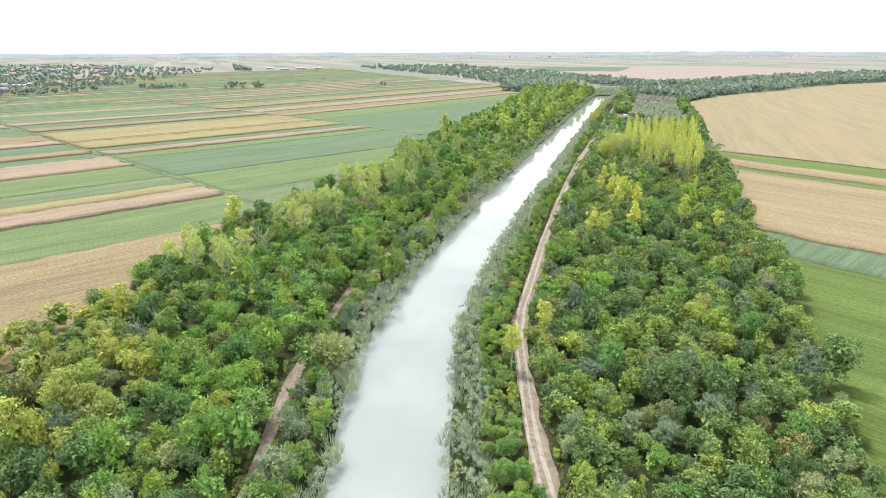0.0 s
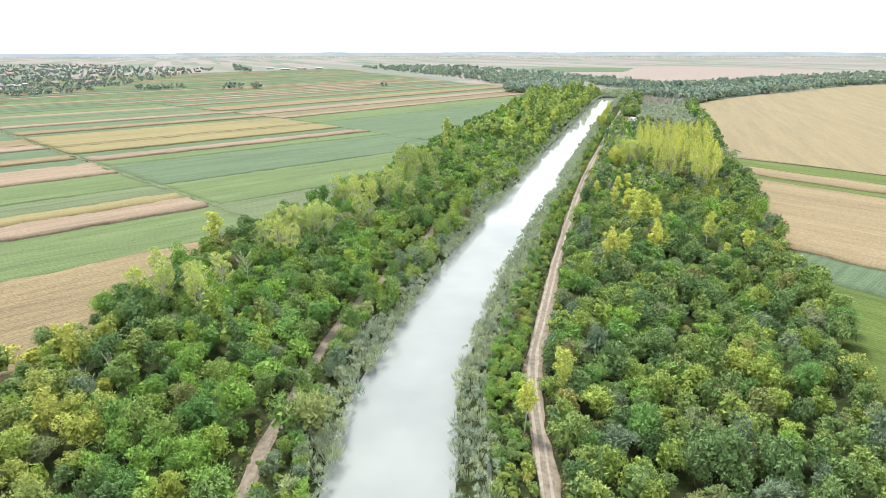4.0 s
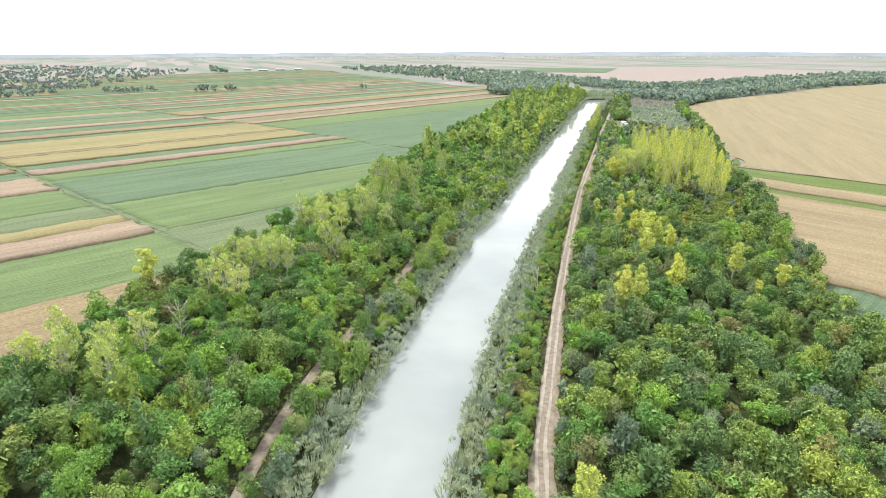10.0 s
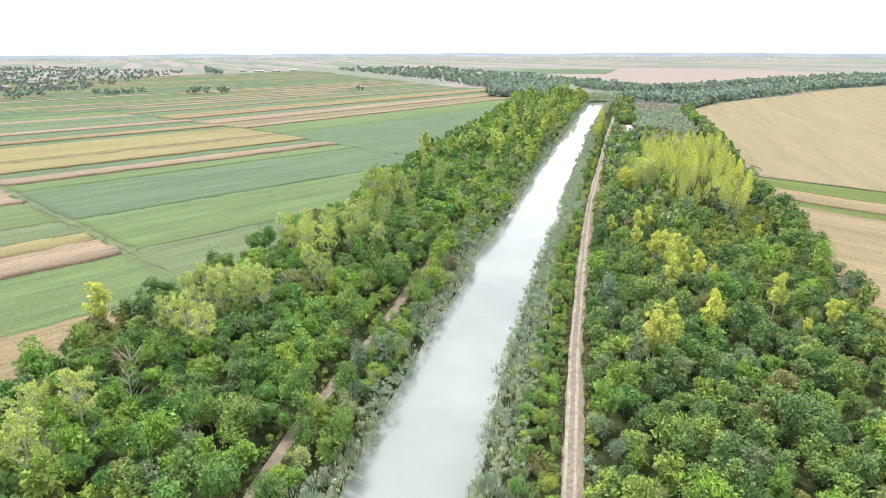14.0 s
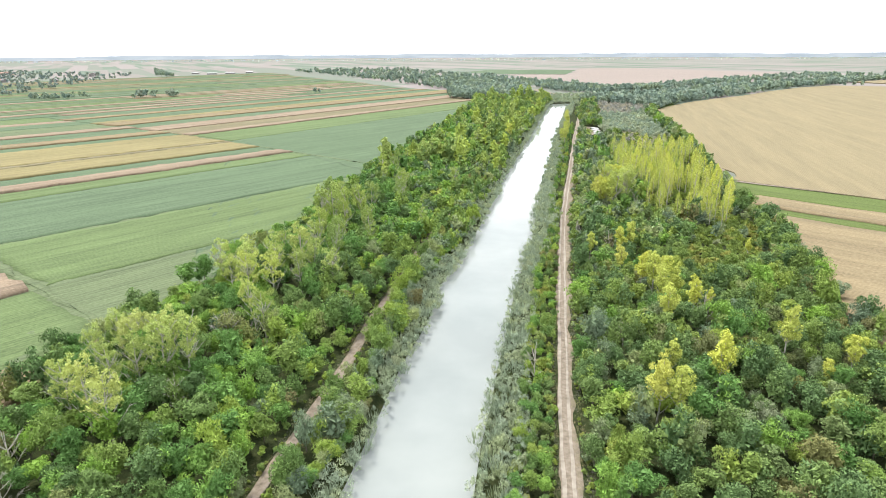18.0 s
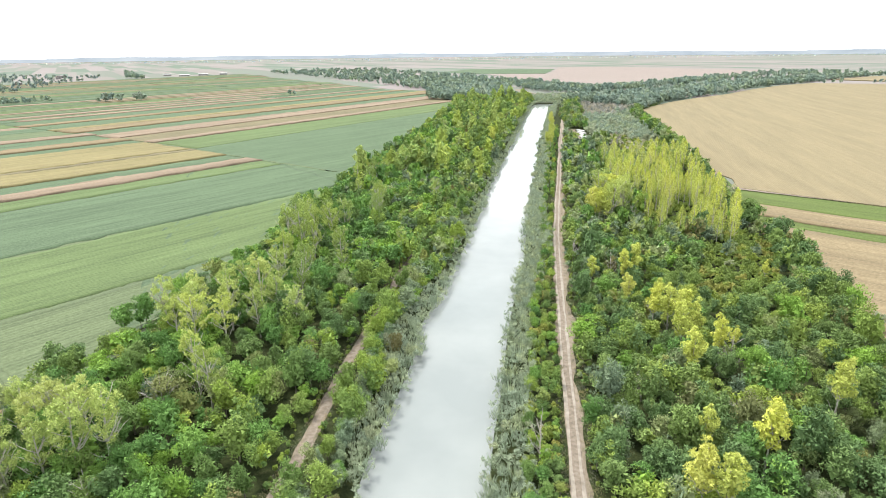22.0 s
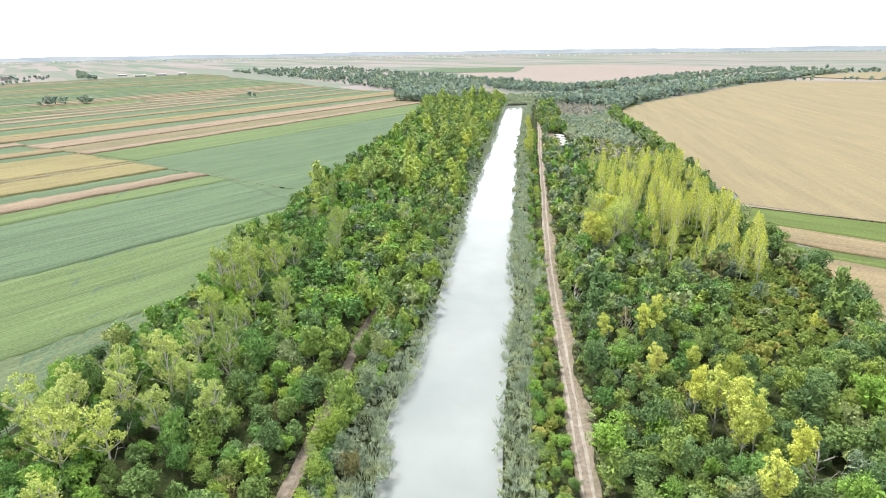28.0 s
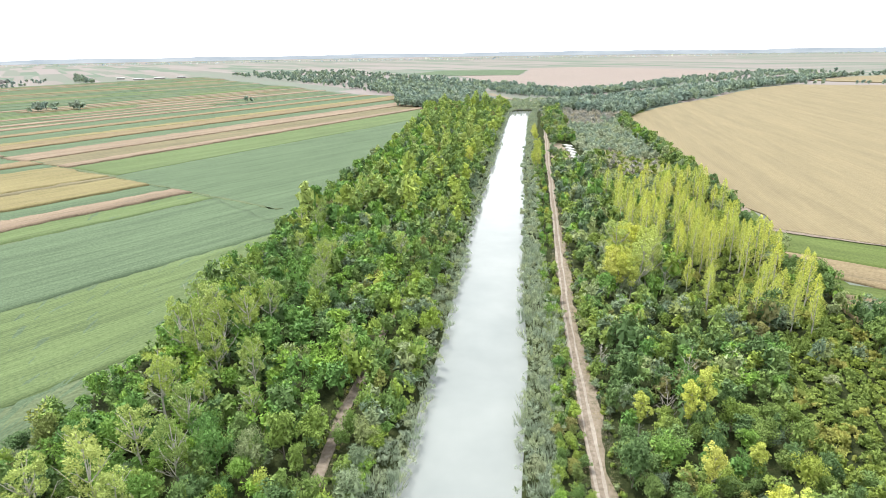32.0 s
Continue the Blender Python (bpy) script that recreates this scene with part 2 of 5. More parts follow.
def water_material():
    m = Nodes("still_turbid_water", 0.06, 0.5)
    m.bsdf.inputs["IOR"].default_value = 1.38
    p = m.position()
    col = m.ramp(m.noise(p, 0.05, 4), (0.35, (0.19, 0.21, 0.206)), (0.7, (0.235, 0.255, 0.248)))
    return m.colour(col).bump(m.noise(p, 1.2, 3), 0.012, 0.05).mat


GROUND, FLOOR, DIRT, VERGE, WATER, RUT = ground_material(), floor_material(), dirt_material(), verge_material(), water_material(), rut_material()


# ---- mesh helpers ----
def mesh_of(name, verts, faces, material):
    """A mesh from an array of points and an array of faces with the same number of corners each."""
    verts, faces = np.asarray(verts, np.float32), np.asarray(faces, np.int32)
    me = bpy.data.meshes.new(name)
    k = faces.shape[1]
    me.vertices.add(len(verts))
    me.vertices.foreach_set("co", verts.ravel())
    me.loops.add(faces.size)
    me.loops.foreach_set("vertex_index", faces.ravel())
    me.polygons.add(len(faces))
    me.polygons.foreach_set("loop_start", np.arange(0, faces.size, k, dtype=np.int32))
    me.polygons.foreach_set("loop_total", np.full(len(faces), k, np.int32))
    me.update(calc_edges=True)
    me.materials.append(material)
    return me


def part(name, me, parent, label=""):
    ob = new(name, me)
    ob.parent = parent
    return tagged(ob, label)


def curve_of(ys, xs, soft):
    """x for a given y along a line through points, rounded over soft metres."""
    ys, xs = np.array(ys, float), np.array(xs, float)

    def at(y):
        return sum(np.interp(np.asarray(y, float) + d * soft, ys, xs) * 0.2 for d in (-1, -0.5, 0, 0.5, 1))
    return at


# ---- plan: lines along the canal, as x for a given y ----
canal_left = curve_of((-300, 40, 58, 65, 70, 83, 89, 97, 106, 118, 130, 138, 143, 150, 160, 167, 176, 185, 194, 203, 214, 226, 235, 243, 265, 275, 303, 357, 372, 410, 449, 492, 505, 617, 650, 700), (-6.7, -17.5, -19.3, -20.3, -21.3, -23.5, -24, -23.3, -23, -21.9, -20.8, -19.3, -19.2, -17.9, -17.1, -15.6, -13.6, -13.1, -13.4, -10, -8.1, -6.3, -3.7, -3, 0.7, 2.5, 6.4, 15.9, 18.5, 25.3, 32, 39.6, 41.3, 61.8, 69.3, 79.3), 4)
canal_right = curve_of((-300, 40, 56, 68, 76, 89, 105, 112, 124, 134, 138, 151, 160, 174, 184, 197, 205, 214, 231, 260, 283, 302, 331, 354, 378, 434, 448, 487, 516, 596, 613, 640, 700), (8.6, -3, -4.5, -6.4, -6.1, -8.4, -8.2, -7.2, -6, -5.3, -4.9, -2.6, -1.6, 1, 2.2, 4.2, 6.1, 7.6, 11.2, 15.1, 19.2, 22.1, 27.4, 31.4, 34.8, 44.9, 47.6, 55.6, 60.6, 75.6, 80.1, 86.6, 100.6), 4)
track_right = curve_of((-300, 40, 57, 65, 72, 80, 88, 95, 105, 113, 123, 134, 147, 162, 174, 187, 202, 215, 230, 250, 264, 281, 290, 322, 331, 374, 384, 409, 475, 640), (20, 9.5, 6.2, 4.5, 3.8, 3.3, 2.5, 1.9, 2, 3.2, 4.2, 5.6, 6.9, 9, 10.6, 12.5, 14.6, 16.5, 18.8, 21.9, 24.6, 27.6, 29.2, 35.4, 36.8, 45.1, 46.7, 51, 64, 94), 7)
track_left = curve_of((-300, 40, 53, 61, 70, 78, 85, 95, 103, 112, 120, 126, 132, 137, 147, 153, 160, 173, 179, 191, 208, 214, 260, 330), (-14, -24.5, -26.4, -27.9, -29.4, -30.6, -31.1, -31.3, -31.8, -31.8, -31.3, -30.4, -29.2, -28.3, -27.3, -26, -25.1, -24.1, -23.3, -21.4, -19.3, -18.7, -11, -1), 4)
edge_left = curve_of((-300, 60, 78, 86, 99, 110, 128, 140, 157, 166, 180, 195, 204, 215, 226, 240, 262, 273, 300, 310, 340, 350, 390, 416, 470, 541, 595, 628, 700), (-66, -80, -77.5, -76, -75, -75, -73, -72, -71, -69, -66, -62.5, -60.5, -59.5, -57, -55, -54.5, -53, -47.5, -47, -44, -42, -34.5, -30.3, -21.5, -13, -5, -1, -6), 6)
edge_right = curve_of((-300, 60, 68, 78, 85, 92, 116, 123, 135, 155, 174, 186, 192, 212, 220, 232, 249, 256, 270, 303, 308, 313, 384, 412, 505, 532, 578, 700), (38, 40.5, 42.3, 44.3, 46.6, 47, 52.8, 55.5, 58, 60.3, 64.3, 66.3, 67.6, 72.5, 75, 77.5, 79, 79, 80.5, 87, 88.5, 90, 105, 111.5, 126, 130.5, 146, 200), 6)


# ---- ground, water, tracks ----
def build_ground():
    """One sheet to the horizon, with the canal's trough cut into it."""
    ys = [-4000, -1200] + list(range(-300, 700, 10)) + [720, 760, 900, 1500, 3000, 6500]
    rows = []
    for y in ys:
        a, b = float(canal_left(y)), float(canal_right(y))
        deep = 1.0 if -300 <= y < 655 else 0.0
        cols = [(-6500, 0), (-2500, 0), (-900, 0), (-300, 0), (a - 8, 0), (a - 3.5, 0), (a - 1.2, -0.25 * deep), (a + 0.8, -1.4 * deep), (a + 3, -2.6 * deep),
                (b - 3, -2.6 * deep), (b - 0.8, -1.4 * deep), (b + 1.2, -0.25 * deep), (b + 3.5, 0), (b + 8, 0), (300, 0), (900, 0), (2500, 0), (6500, 0)]
        rows.append([(x, y, z) for x, z in cols])
    n = len(rows[0])
    v = np.array(rows).reshape(-1, 3)
    f = [(i * n + j, i * n + j + 1, (i + 1) * n + j + 1, (i + 1) * n + j) for i in range(len(ys) - 1) for j in range(n - 1)]
    me = mesh_of("ground", v, f, GROUND)
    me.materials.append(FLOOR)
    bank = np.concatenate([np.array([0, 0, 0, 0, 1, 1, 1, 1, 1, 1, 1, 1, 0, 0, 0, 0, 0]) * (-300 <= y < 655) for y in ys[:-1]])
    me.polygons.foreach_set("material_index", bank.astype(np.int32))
    return tagged(new("ground", me), "wide flat plain of farmland parcels to the horizon", "ground", kind="structure")


def ribbon(name, ys, left, right, z, material, wobble=0.0, seed=1):
    """A flat strip between two lines over y, with uneven edges."""
    rng = np.random.default_rng(seed)
    ys = np.asarray(ys, float)
    a, b = left(ys), right(ys)
    w = np.convolve(rng.normal(0, 1, len(ys) + 4), np.ones(3) / 3, "same")[2:-2]
    w2 = np.convolve(rng.normal(0, 1, len(ys) + 4), np.ones(3) / 3, "same")[2:-2]
    a, b = a + w * wobble, b + w2 * wobble
    m = (a + b) / 2
    v = np.stack([np.stack([a, ys, 0 * ys + z], 1), np.stack([m, ys, 0 * ys + z + 0.01], 1), np.stack([b, ys, 0 * ys + z], 1)], 1).reshape(-1, 3)
    f = [(3 * i + j, 3 * i + j + 1, 3 * i + j + 4, 3 * i + j + 3) for i in range(len(ys) - 1) for j in (0, 1)]
    return new(name, mesh_of(name, v, f, material))


build_ground()
YS = np.arange(-290, 700, 3.0)
tagged(ribbon("water", np.arange(-290, 662, 5.0), lambda y: canal_left(y) - 0.6, lambda y: canal_right(y) + 0.6, -0.95, WATER), "still pale water of a straight canal mirroring clouds", "water", kind="structure")
tagged(ribbon("forest_floor", YS, edge_left, lambda y: canal_left(y) - 3.4, 0.06, FLOOR, 0.8, 2), "weedy soil under the thicket, its colour darkened for the shade there", "ground", kind="structure")
tagged(ribbon("forest_floor", YS, lambda y: canal_right(y) + 3.4, edge_right, 0.06, FLOOR, 0.5, 3), "weedy soil under the thicket, its colour darkened for the shade there", "ground", kind="structure")

tagged(ribbon("field_margin", YS, lambda y: edge_left(y) - 7, lambda y: edge_left(y) + 2, 0.03, CROP["lush"], 0.3, 21), "rough grass margin between the thicket and the fields", "ground", kind="structure")
tagged(ribbon("field_margin", YS, lambda y: edge_right(y) - 2, lambda y: edge_right(y) + 7, 0.03, CROP["lush"], 0.3, 22), "rough grass margin between the thicket and the fields", "ground", kind="structure")


def verge_widen(y):
    return 0.9 + 1.5 * np.exp(-((y - 216) / 8) ** 2) + 0.8 * np.exp(-((y - 190) / 6) ** 2) + 0.5 * np.sin(y / 2.3) ** 2 + 1.0 * np.exp(-((y - 105) / 10) ** 2) + 1.6 * np.exp(-((y - 266) / 25) ** 2) + 0.5 * (np.sin(y / 9) > 0.3) + 0.4 * ((y > 108) & (y < 240))


tagged(ribbon("track_verge", np.arange(30, 500, 2.0), lambda y: track_right(y) - 0.8 - 0.4 * np.maximum(0, np.sin(y / 7)), lambda y: track_right(y) + 0.85 + 0.75 * np.maximum(0, verge_widen(y) - 0.9), 0.09, VERGE, 0.35, 5), "trampled dry grass beside the dirt track", "ground", kind="structure")
tagged(ribbon("track_verge", np.arange(30, 240, 2.0), lambda y: track_left(y) - 0.85, lambda y: track_left(y) + 0.85, 0.09, VERGE, 0.25, 6), "trampled dry grass beside the dirt track", "ground", kind="structure")
for nm, line, y1 in (("road", track_right, 640), ("road", track_left, 330)):
    ob = new(nm)
    tagged(ob, "two-rutted dry dirt track through the thicket", "dirt track", kind="structure")
    for k, off in enumerate((-0.55, 0.55) if line is track_right else (-0.4, 0.4)):
        r = ribbon("rut", np.arange(20, y1, 2.0), lambda y: line(y) + off - 0.2, lambda y: line(y) + off + 0.2, 0.14, RUT if line is track_right else DIRT, 0.12, 10 + k)
        r.parent = ob
    r = ribbon("crown_strip", np.arange(20, y1, 2.0), lambda y: line(y) - (0.85 if line is track_right else 0.62), lambda y: line(y) + (0.85 if line is track_right else 0.62), 0.105, DIRT, 0.15, 14)
    r.parent = ob


# ---- fields ----
def slab(name, corners, height, material, label, category="field", kind="structure", cell=3.6, rough=0.25, seed=3):
    """A crop stand: a four-cornered patch with an uneven top and sides down to the soil. Corners go round."""
    p = [np.array(c, float) for c in corners]
    nu = int(np.clip(max(np.linalg.norm(p[1] - p[0]), np.linalg.norm(p[2] - p[3])) / cell, 2, 90))
    nv = int(np.clip(max(np.linalg.norm(p[3] - p[0]), np.linalg.norm(p[2] - p[1])) / cell, 2, 60))
    rng = np.random.default_rng(seed)
    u, v = np.meshgrid(np.linspace(0, 1, nu + 1), np.linspace(0, 1, nv + 1))
    xy = ((1 - u) * (1 - v))[..., None] * p[0] + (u * (1 - v))[..., None] * p[1] + (u * v)[..., None] * p[2] + ((1 - u) * v)[..., None] * p[3]
    z = height + rng.normal(0, rough * min(height, 1.5) * 0.5, u.shape)
    rim = (u == 0) | (u == 1) | (v == 0) | (v == 1)
    xy = xy + rng.normal(0, min(0.5, cell * 0.15), xy.shape) * rim[..., None]
    top = np.concatenate([xy, z[..., None]], -1).reshape(-1, 3)
    n = nu + 1
    f = [(i * n + j, i * n + j + 1, (i + 1) * n + j + 1, (i + 1) * n + j) for i in range(nv) for j in range(nu)]
    loop = list(range(n)) + [i * n + nu for i in range(1, nv + 1)] + [nv * n + j for j in range(nu - 1, -1, -1)] + [i * n for i in range(nv - 1, 0, -1)]
    low = top[loop].copy()
    low[:, 2] = 0.0
    k, m = len(top), len(loop)
    f += [(loop[i], k + i, k + (i + 1) % m, loop[(i + 1) % m]) for i in range(m)]
    return tagged(new(name, mesh_of(name, np.vstack([top, low]), f, material)), label, category, kind=kind)


def polygon_slab(name, pts, height, material, label):
    bm = bmesh.new()
    face = bm.faces.new([bm.verts.new((x, y, height)) for x, y in pts])
    r = bmesh.ops.extrude_face_region(bm, geom=[face])
    for e in r["geom"]:
        if isinstance(e, bmesh.types.BMVert):
            e.co.z = 0.0
    bmesh.ops.recalc_face_normals(bm, faces=bm.faces)
    me = bpy.data.meshes.new(name)
    bm.to_mesh(me)
    bm.free()
    me.materials.append(material)
    return tagged(new(name, me), label, "field", kind="structure")


O1, D1, N1 = np.array((-2.44, 6.73)), np.array((0.6261, 0.7519)), np.array((-0.7116, 0.6394))
O2, D2, N2 = np.array((-5.35, 18.4)), np.array((0.5295, 0.8235)), np.array((-0.7716, 0.5126))
O3, D3, N3 = np.array((-1.11, 0.58)), np.array((0.7481, -0.6398)), np.array((0.6556, 0.7807))


def farm_track_west(u):
    return 98 - 0.125 * u


def farm_track_east(u):
    return 240 - 0.095 * u


def strip(o, d, n, s0, s1, u0, u1, height, crop, label, seed=1, name="field", cell=3.6):
    """A parcel from along s0 to s1 (numbers, or functions of the offset) and from offset u0 to u1."""
    def at(s, u):
        return o + d * (s(u) if callable(s) else s) + n * u
    return slab(name, (at(s0, u0), at(s1, u0), at(s1, u1), at(s0, u1)), height * (0.38 if height > 0.6 else 0.3), CROP[crop], label, seed=seed, cell=cell)


WEST = (  # parcels west of the first farm track: offsets, height, crop
    (60, 159, 1.7, "corn"), (159, 195.5, 0.25, "bright"), (195.5, 211, 1.7, "corn_pink"), (211, 222, 1.7, "corn_yellow"), (222, 242, 0.2, "grass"), (242, 276, 0.25, "bright"),
    (276, 306, 1.6, "corn_pink"), (306, 324, 0.25, "green"), (324, 338, 1.6, "corn"), (338, 368, 0.2, "green"), (368, 386, 1.5, "corn_pink"), (386, 414, 1.5, "corn"), (414, 470, 0.2, "green"), (470, 488, 1.5, "corn_pink"), (488, 530, 0.2, "grass"), (530, 548, 1.4, "corn"), (548, 590, 0.2, "green"), (590, 660, 0.1, "bright"))
MIDDLE = (  # between the two farm tracks
    (60, 197, 0.2, "grass"), (197, 240, 0.25, "bright"), (240, 296, 0.3, "green"), (296, 312, 0.25, "bright"), (312, 324, 1.7, "corn_pink"), (324, 340, 0.25, "green"),
    (340, 366, 1.6, "corn_yellow"), (366, 372, 1.5, "brown"), (372, 420, 1.6, "corn_yellow"), (420, 436, 0.2, "green"), (436, 452, 1.5, "corn"), (452, 480, 0.2, "green"), (480, 494, 1.4, "corn_pink"), (494, 530, 0.2, "grass"), (530, 556, 0.1, "green"), (556, 572, 0.1, "corn_pink"), (572, 640, 0.1, "bright"))
EAST = (  # beyond the second farm track
    (150, 345, 0.2, "green"), (345, 387, 0.25, "bright"), (387, 397, 1.5, "corn_pink"), (397, 426, 0.5, "brown"), (426, 451, 1.5, "corn_pink"), (451, 477, 0.25, "green"), (477, 500, 1.5, "corn"),
    (500, 512, 1.4, "corn_yellow"), (512, 545, 0.2, "green"), (545, 560, 1.0, "corn"), (560, 590, 0.2, "green"))
def wood_meets(o, d, n, u):
    """How far along a parcel line the western wood begins."""
    ss = np.linspace(-300, 700, 2001)
    p = o + ss[:, None] * d + u * n
    inside = (p[:, 0] > edge_left(p[:, 1]) + 1.0) & (p[:, 1] > -300)
    return float(ss[np.argmax(inside)]) if inside.any() else 1e6


polygon_slab("field", [(-60, 40), (-60, 230), (-48, 300), (-30, 400), (-12, 540), (0, 640), (-20, 690), (-240, 760), (-700, 720), (-520, 150), (-300, -120), (-120, -60)], 0.012, CROP["grass"], "rough grass between the parcels")
WORDS = {"corn": "dry tan corn parcel with tassels", "corn_pink": "ripe pinkish tan corn parcel", "corn_yellow": "yellowing corn parcel", "green": "blue-green beet parcel",
         "bright": "bright green clover parcel", "grass": "rough green grass parcel", "brown": "weedy brown stubble parcel"}
for u0, u1, h, c in WEST:
    strip(O1, D1, N1, -260, lambda u: min(farm_track_west(u) - 1.5, wood_meets(O1, D1, N1, u)), u0 + 0.06, u1 - 0.06, h, c, WORDS[c], seed=int(u0))
for u0, u1, h, c in MIDDLE:
    strip(O1, D1, N1, lambda u: min(farm_track_west(u) + 1.5, wood_meets(O1, D1, N1, u)), lambda u: min(farm_track_east(u) - 1.2, wood_meets(O1, D1, N1, u)), u0 + 0.06, u1 - 0.06, h, c, WORDS[c], seed=int(u0))
for u0, u1, h, c in EAST:
    strip(O2, D2, N2, lambda u: min(262 - 0.03 * u, wood_meets(O2, D2, N2, u)), lambda u: min(690, wood_meets(O2, D2, N2, u)), u0 + 0.06, u1 - 0.06, h, c, WORDS[c], seed=int(u0))
rng = np.random.default_rng(8)
u = 590.0
far_crops = ("corn_pink", "green", "corn", "green", "brown", "bright", "corn_pink", "green", "grass")
for k in range(26):
    w = float(rng.uniform(16, 46))
    s = -140.0 + 6 * k + float(rng.uniform(-40, 40))
    while s < 690 + 12 * k:
        c = far_crops[int(rng.integers(len(far_crops)))]
        e = min(s + float(rng.uniform(140, 420)), 700 + 12 * k)
        cut = float(rng.uniform(0.35, 0.75)) * w
        strip(O2, D2, N2, s + 1, e - 1, u + 0.5, u + cut, 0.3 if c in ("green", "bright", "grass", "brown") else 0.9, c, WORDS[c], seed=100 + k, cell=14.0)
        c2 = ("green", "grass", "bright")[int(rng.integers(3))]
        strip(O2, D2, N2, s + 1, e - 1, u + cut + 0.4, u + w - 0.5, 0.25, c2, WORDS[c2], seed=300 + k, cell=14.0)
        s = e
    u += w
for a, b in ((O1 + D1 * farm_track_west(150) + N1 * 150, O1 + D1 * farm_track_west(560) + N1 * 560), (O1 + D1 * farm_track_east(262) + N1 * 262, O1 + D1 * farm_track_east(560) + N1 * 560)):
    w = np.array((0.58, 0.81)) * 0.7
    slab("farm_track", (a - w, b - w, b + w, a + w), 0.16, CROP["grass"], "grassy farm track between parcels", "dirt track")


def along_edge(v):
    """Where a line at offset v meets the wood's eastern edge."""
    ss = np.linspace(-400, 400, 1601)
    p = O3 + ss[:, None] * D3 + v * N3
    return float(ss[np.argmax(p[:, 0] > edge_right(p[:, 1]) - 1.5)])


RIGHT = ((60, 148, 0.25, "lush"), (148, 164.5, 0.25, "green"), (164.5, 240.3, 1.2, "corn_r"), (240.3, 249, 0.25, "green_r"), (249, 263.2, 1.2, "corn_r"), (263.2, 285, 0.25, "green_r"))
for v0, v1, h, c in RIGHT:
    strip(O3, D3, N3, along_edge, 700, v0 + 0.06, v1 - 0.06, h, c, "dry tan maize parcel" if c == "corn_r" else "green grassy parcel", seed=int(v0))


near = [(float(edge_right(y)) + 1.5 + 7.5 * math.exp(-(((y - 312) / 14) ** 2)), y) for y in range(301, 580, 7)]
polygon_slab("field", near + [(146, 580), (164, 610), (198, 656), (236, 696), (282, 738), (345, 812), (415, 882), (480, 925), (572, 880), (1500, 490), (1500, -892)], 0.4, CROP["wheat"], "huge dry tan maize field with faint rows")
polygon_slab("field", [(580, 955), (552, 1004), (662, 1078), (748, 1110), (1500, 1250), (1500, 560), (620, 905)], 1.2, CROP["wheat"], "dry tan maize field behind a hedge")
polygon_slab("field", [(182, 850), (125, 1020), (68, 1361), (192, 1340), (289, 1771), (431, 1792), (640, 1410), (653, 1330), (508, 1200), (347, 1040), (240, 895)], 0.4, CROP["pink"], "wide pale ploughed field")
polygon_slab("field", [(-30, 1480), (66, 1372), (188, 1352), (255, 1640), (50, 1680)], 0.4, CROP["green"], "long green crop field")


def path_slab(name, pts, half, z, material, label):
    """A flat path along points, with an uneven edge."""
    p = np.array(pts, float)
    t = np.linspace(0, len(p) - 1, 12 * (len(p) - 1) + 1)
    q = np.column_stack([np.interp(t, np.arange(len(p)), p[:, k]) for k in (0, 1)])
    for _ in range(6):
        q[1:-1] = (q[:-2] + 2 * q[1:-1] + q[2:]) / 4
    d = np.gradient(q, axis=0)
    s = np.column_stack([-d[:, 1], d[:, 0]]) / np.linalg.norm(d, axis=1)[:, None]
    w = half * (1 + 0.15 * np.sin(np.arange(len(q)) * 1.7))[:, None]
    v = np.vstack([np.column_stack([q - s * w, np.full(len(q), z)]), np.column_stack([q + s * w, np.full(len(q), z)])])
    n = len(q)
    return tagged(new(name, mesh_of(name, v, [(i, i + 1, n + i + 1, n + i) for i in range(n - 1)], material)), label, "dirt track", kind="structure")


e0 = O3 + D3 * along_edge(286) + N3 * 286
path_slab("field_road", ((100, 336), (97.5, 323), (91.5, 313), (88.5, 304), (92, 299.5), (99, 294), tuple(e0 + D3 * 60), tuple(e0 + D3 * 400)), 1.3, 0.3, DIRT, "pale dirt road curving round the wood to the maize")


def backdrop():
    """The plain's hazy edge all along the horizon: a low uneven ribbon, haze painted as glow."""
    m = Nodes("glowing_blue_haze", 1.0, 0.0)
    # pale blue emission stands in for the haze in front of the horizon
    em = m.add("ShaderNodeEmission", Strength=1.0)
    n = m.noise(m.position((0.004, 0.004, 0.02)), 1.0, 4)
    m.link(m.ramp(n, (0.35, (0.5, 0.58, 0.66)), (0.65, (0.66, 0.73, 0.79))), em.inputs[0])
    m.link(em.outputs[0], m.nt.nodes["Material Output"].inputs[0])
    rng = np.random.default_rng(40)
    a = np.linspace(-1.25, 1.25, 260)
    h = 24 + 2.0 * np.convolve(rng.normal(0, 1, 268), np.ones(9) / 3, "valid") + 1.5 * np.sin(a * 5)
    x, y = 4550 * np.sin(a), 80 + 4550 * np.cos(a)
    v = np.vstack([np.column_stack([x, y, 0 * a - 2]), np.column_stack([x, y, h])])
    k = len(a)
    tagged(new("backdrop", mesh_of("backdrop", v, [(i, i + 1, k + i + 1, k + i) for i in range(k - 1)], m.mat)), "pale blue glowing backdrop, painted haze on the horizon", "horizon", kind="structure")


backdrop()

tagged(ribbon("marsh", np.arange(664, 748, 4.0), lambda y: 57 - 0.05 * (y - 658), lambda y: 112 + 0.25 * (y - 658), 0.14, CROP["grass"], 2.0, 17), "pale green reed marsh at the canal's end", "marsh", kind="structure")
tagged(polygon_slab("water", [(92, 648), (104, 641), (110, 655), (106, 666), (90, 664)], 0.2, WATER, "shallow bay of still water beside the marsh"), category="water")
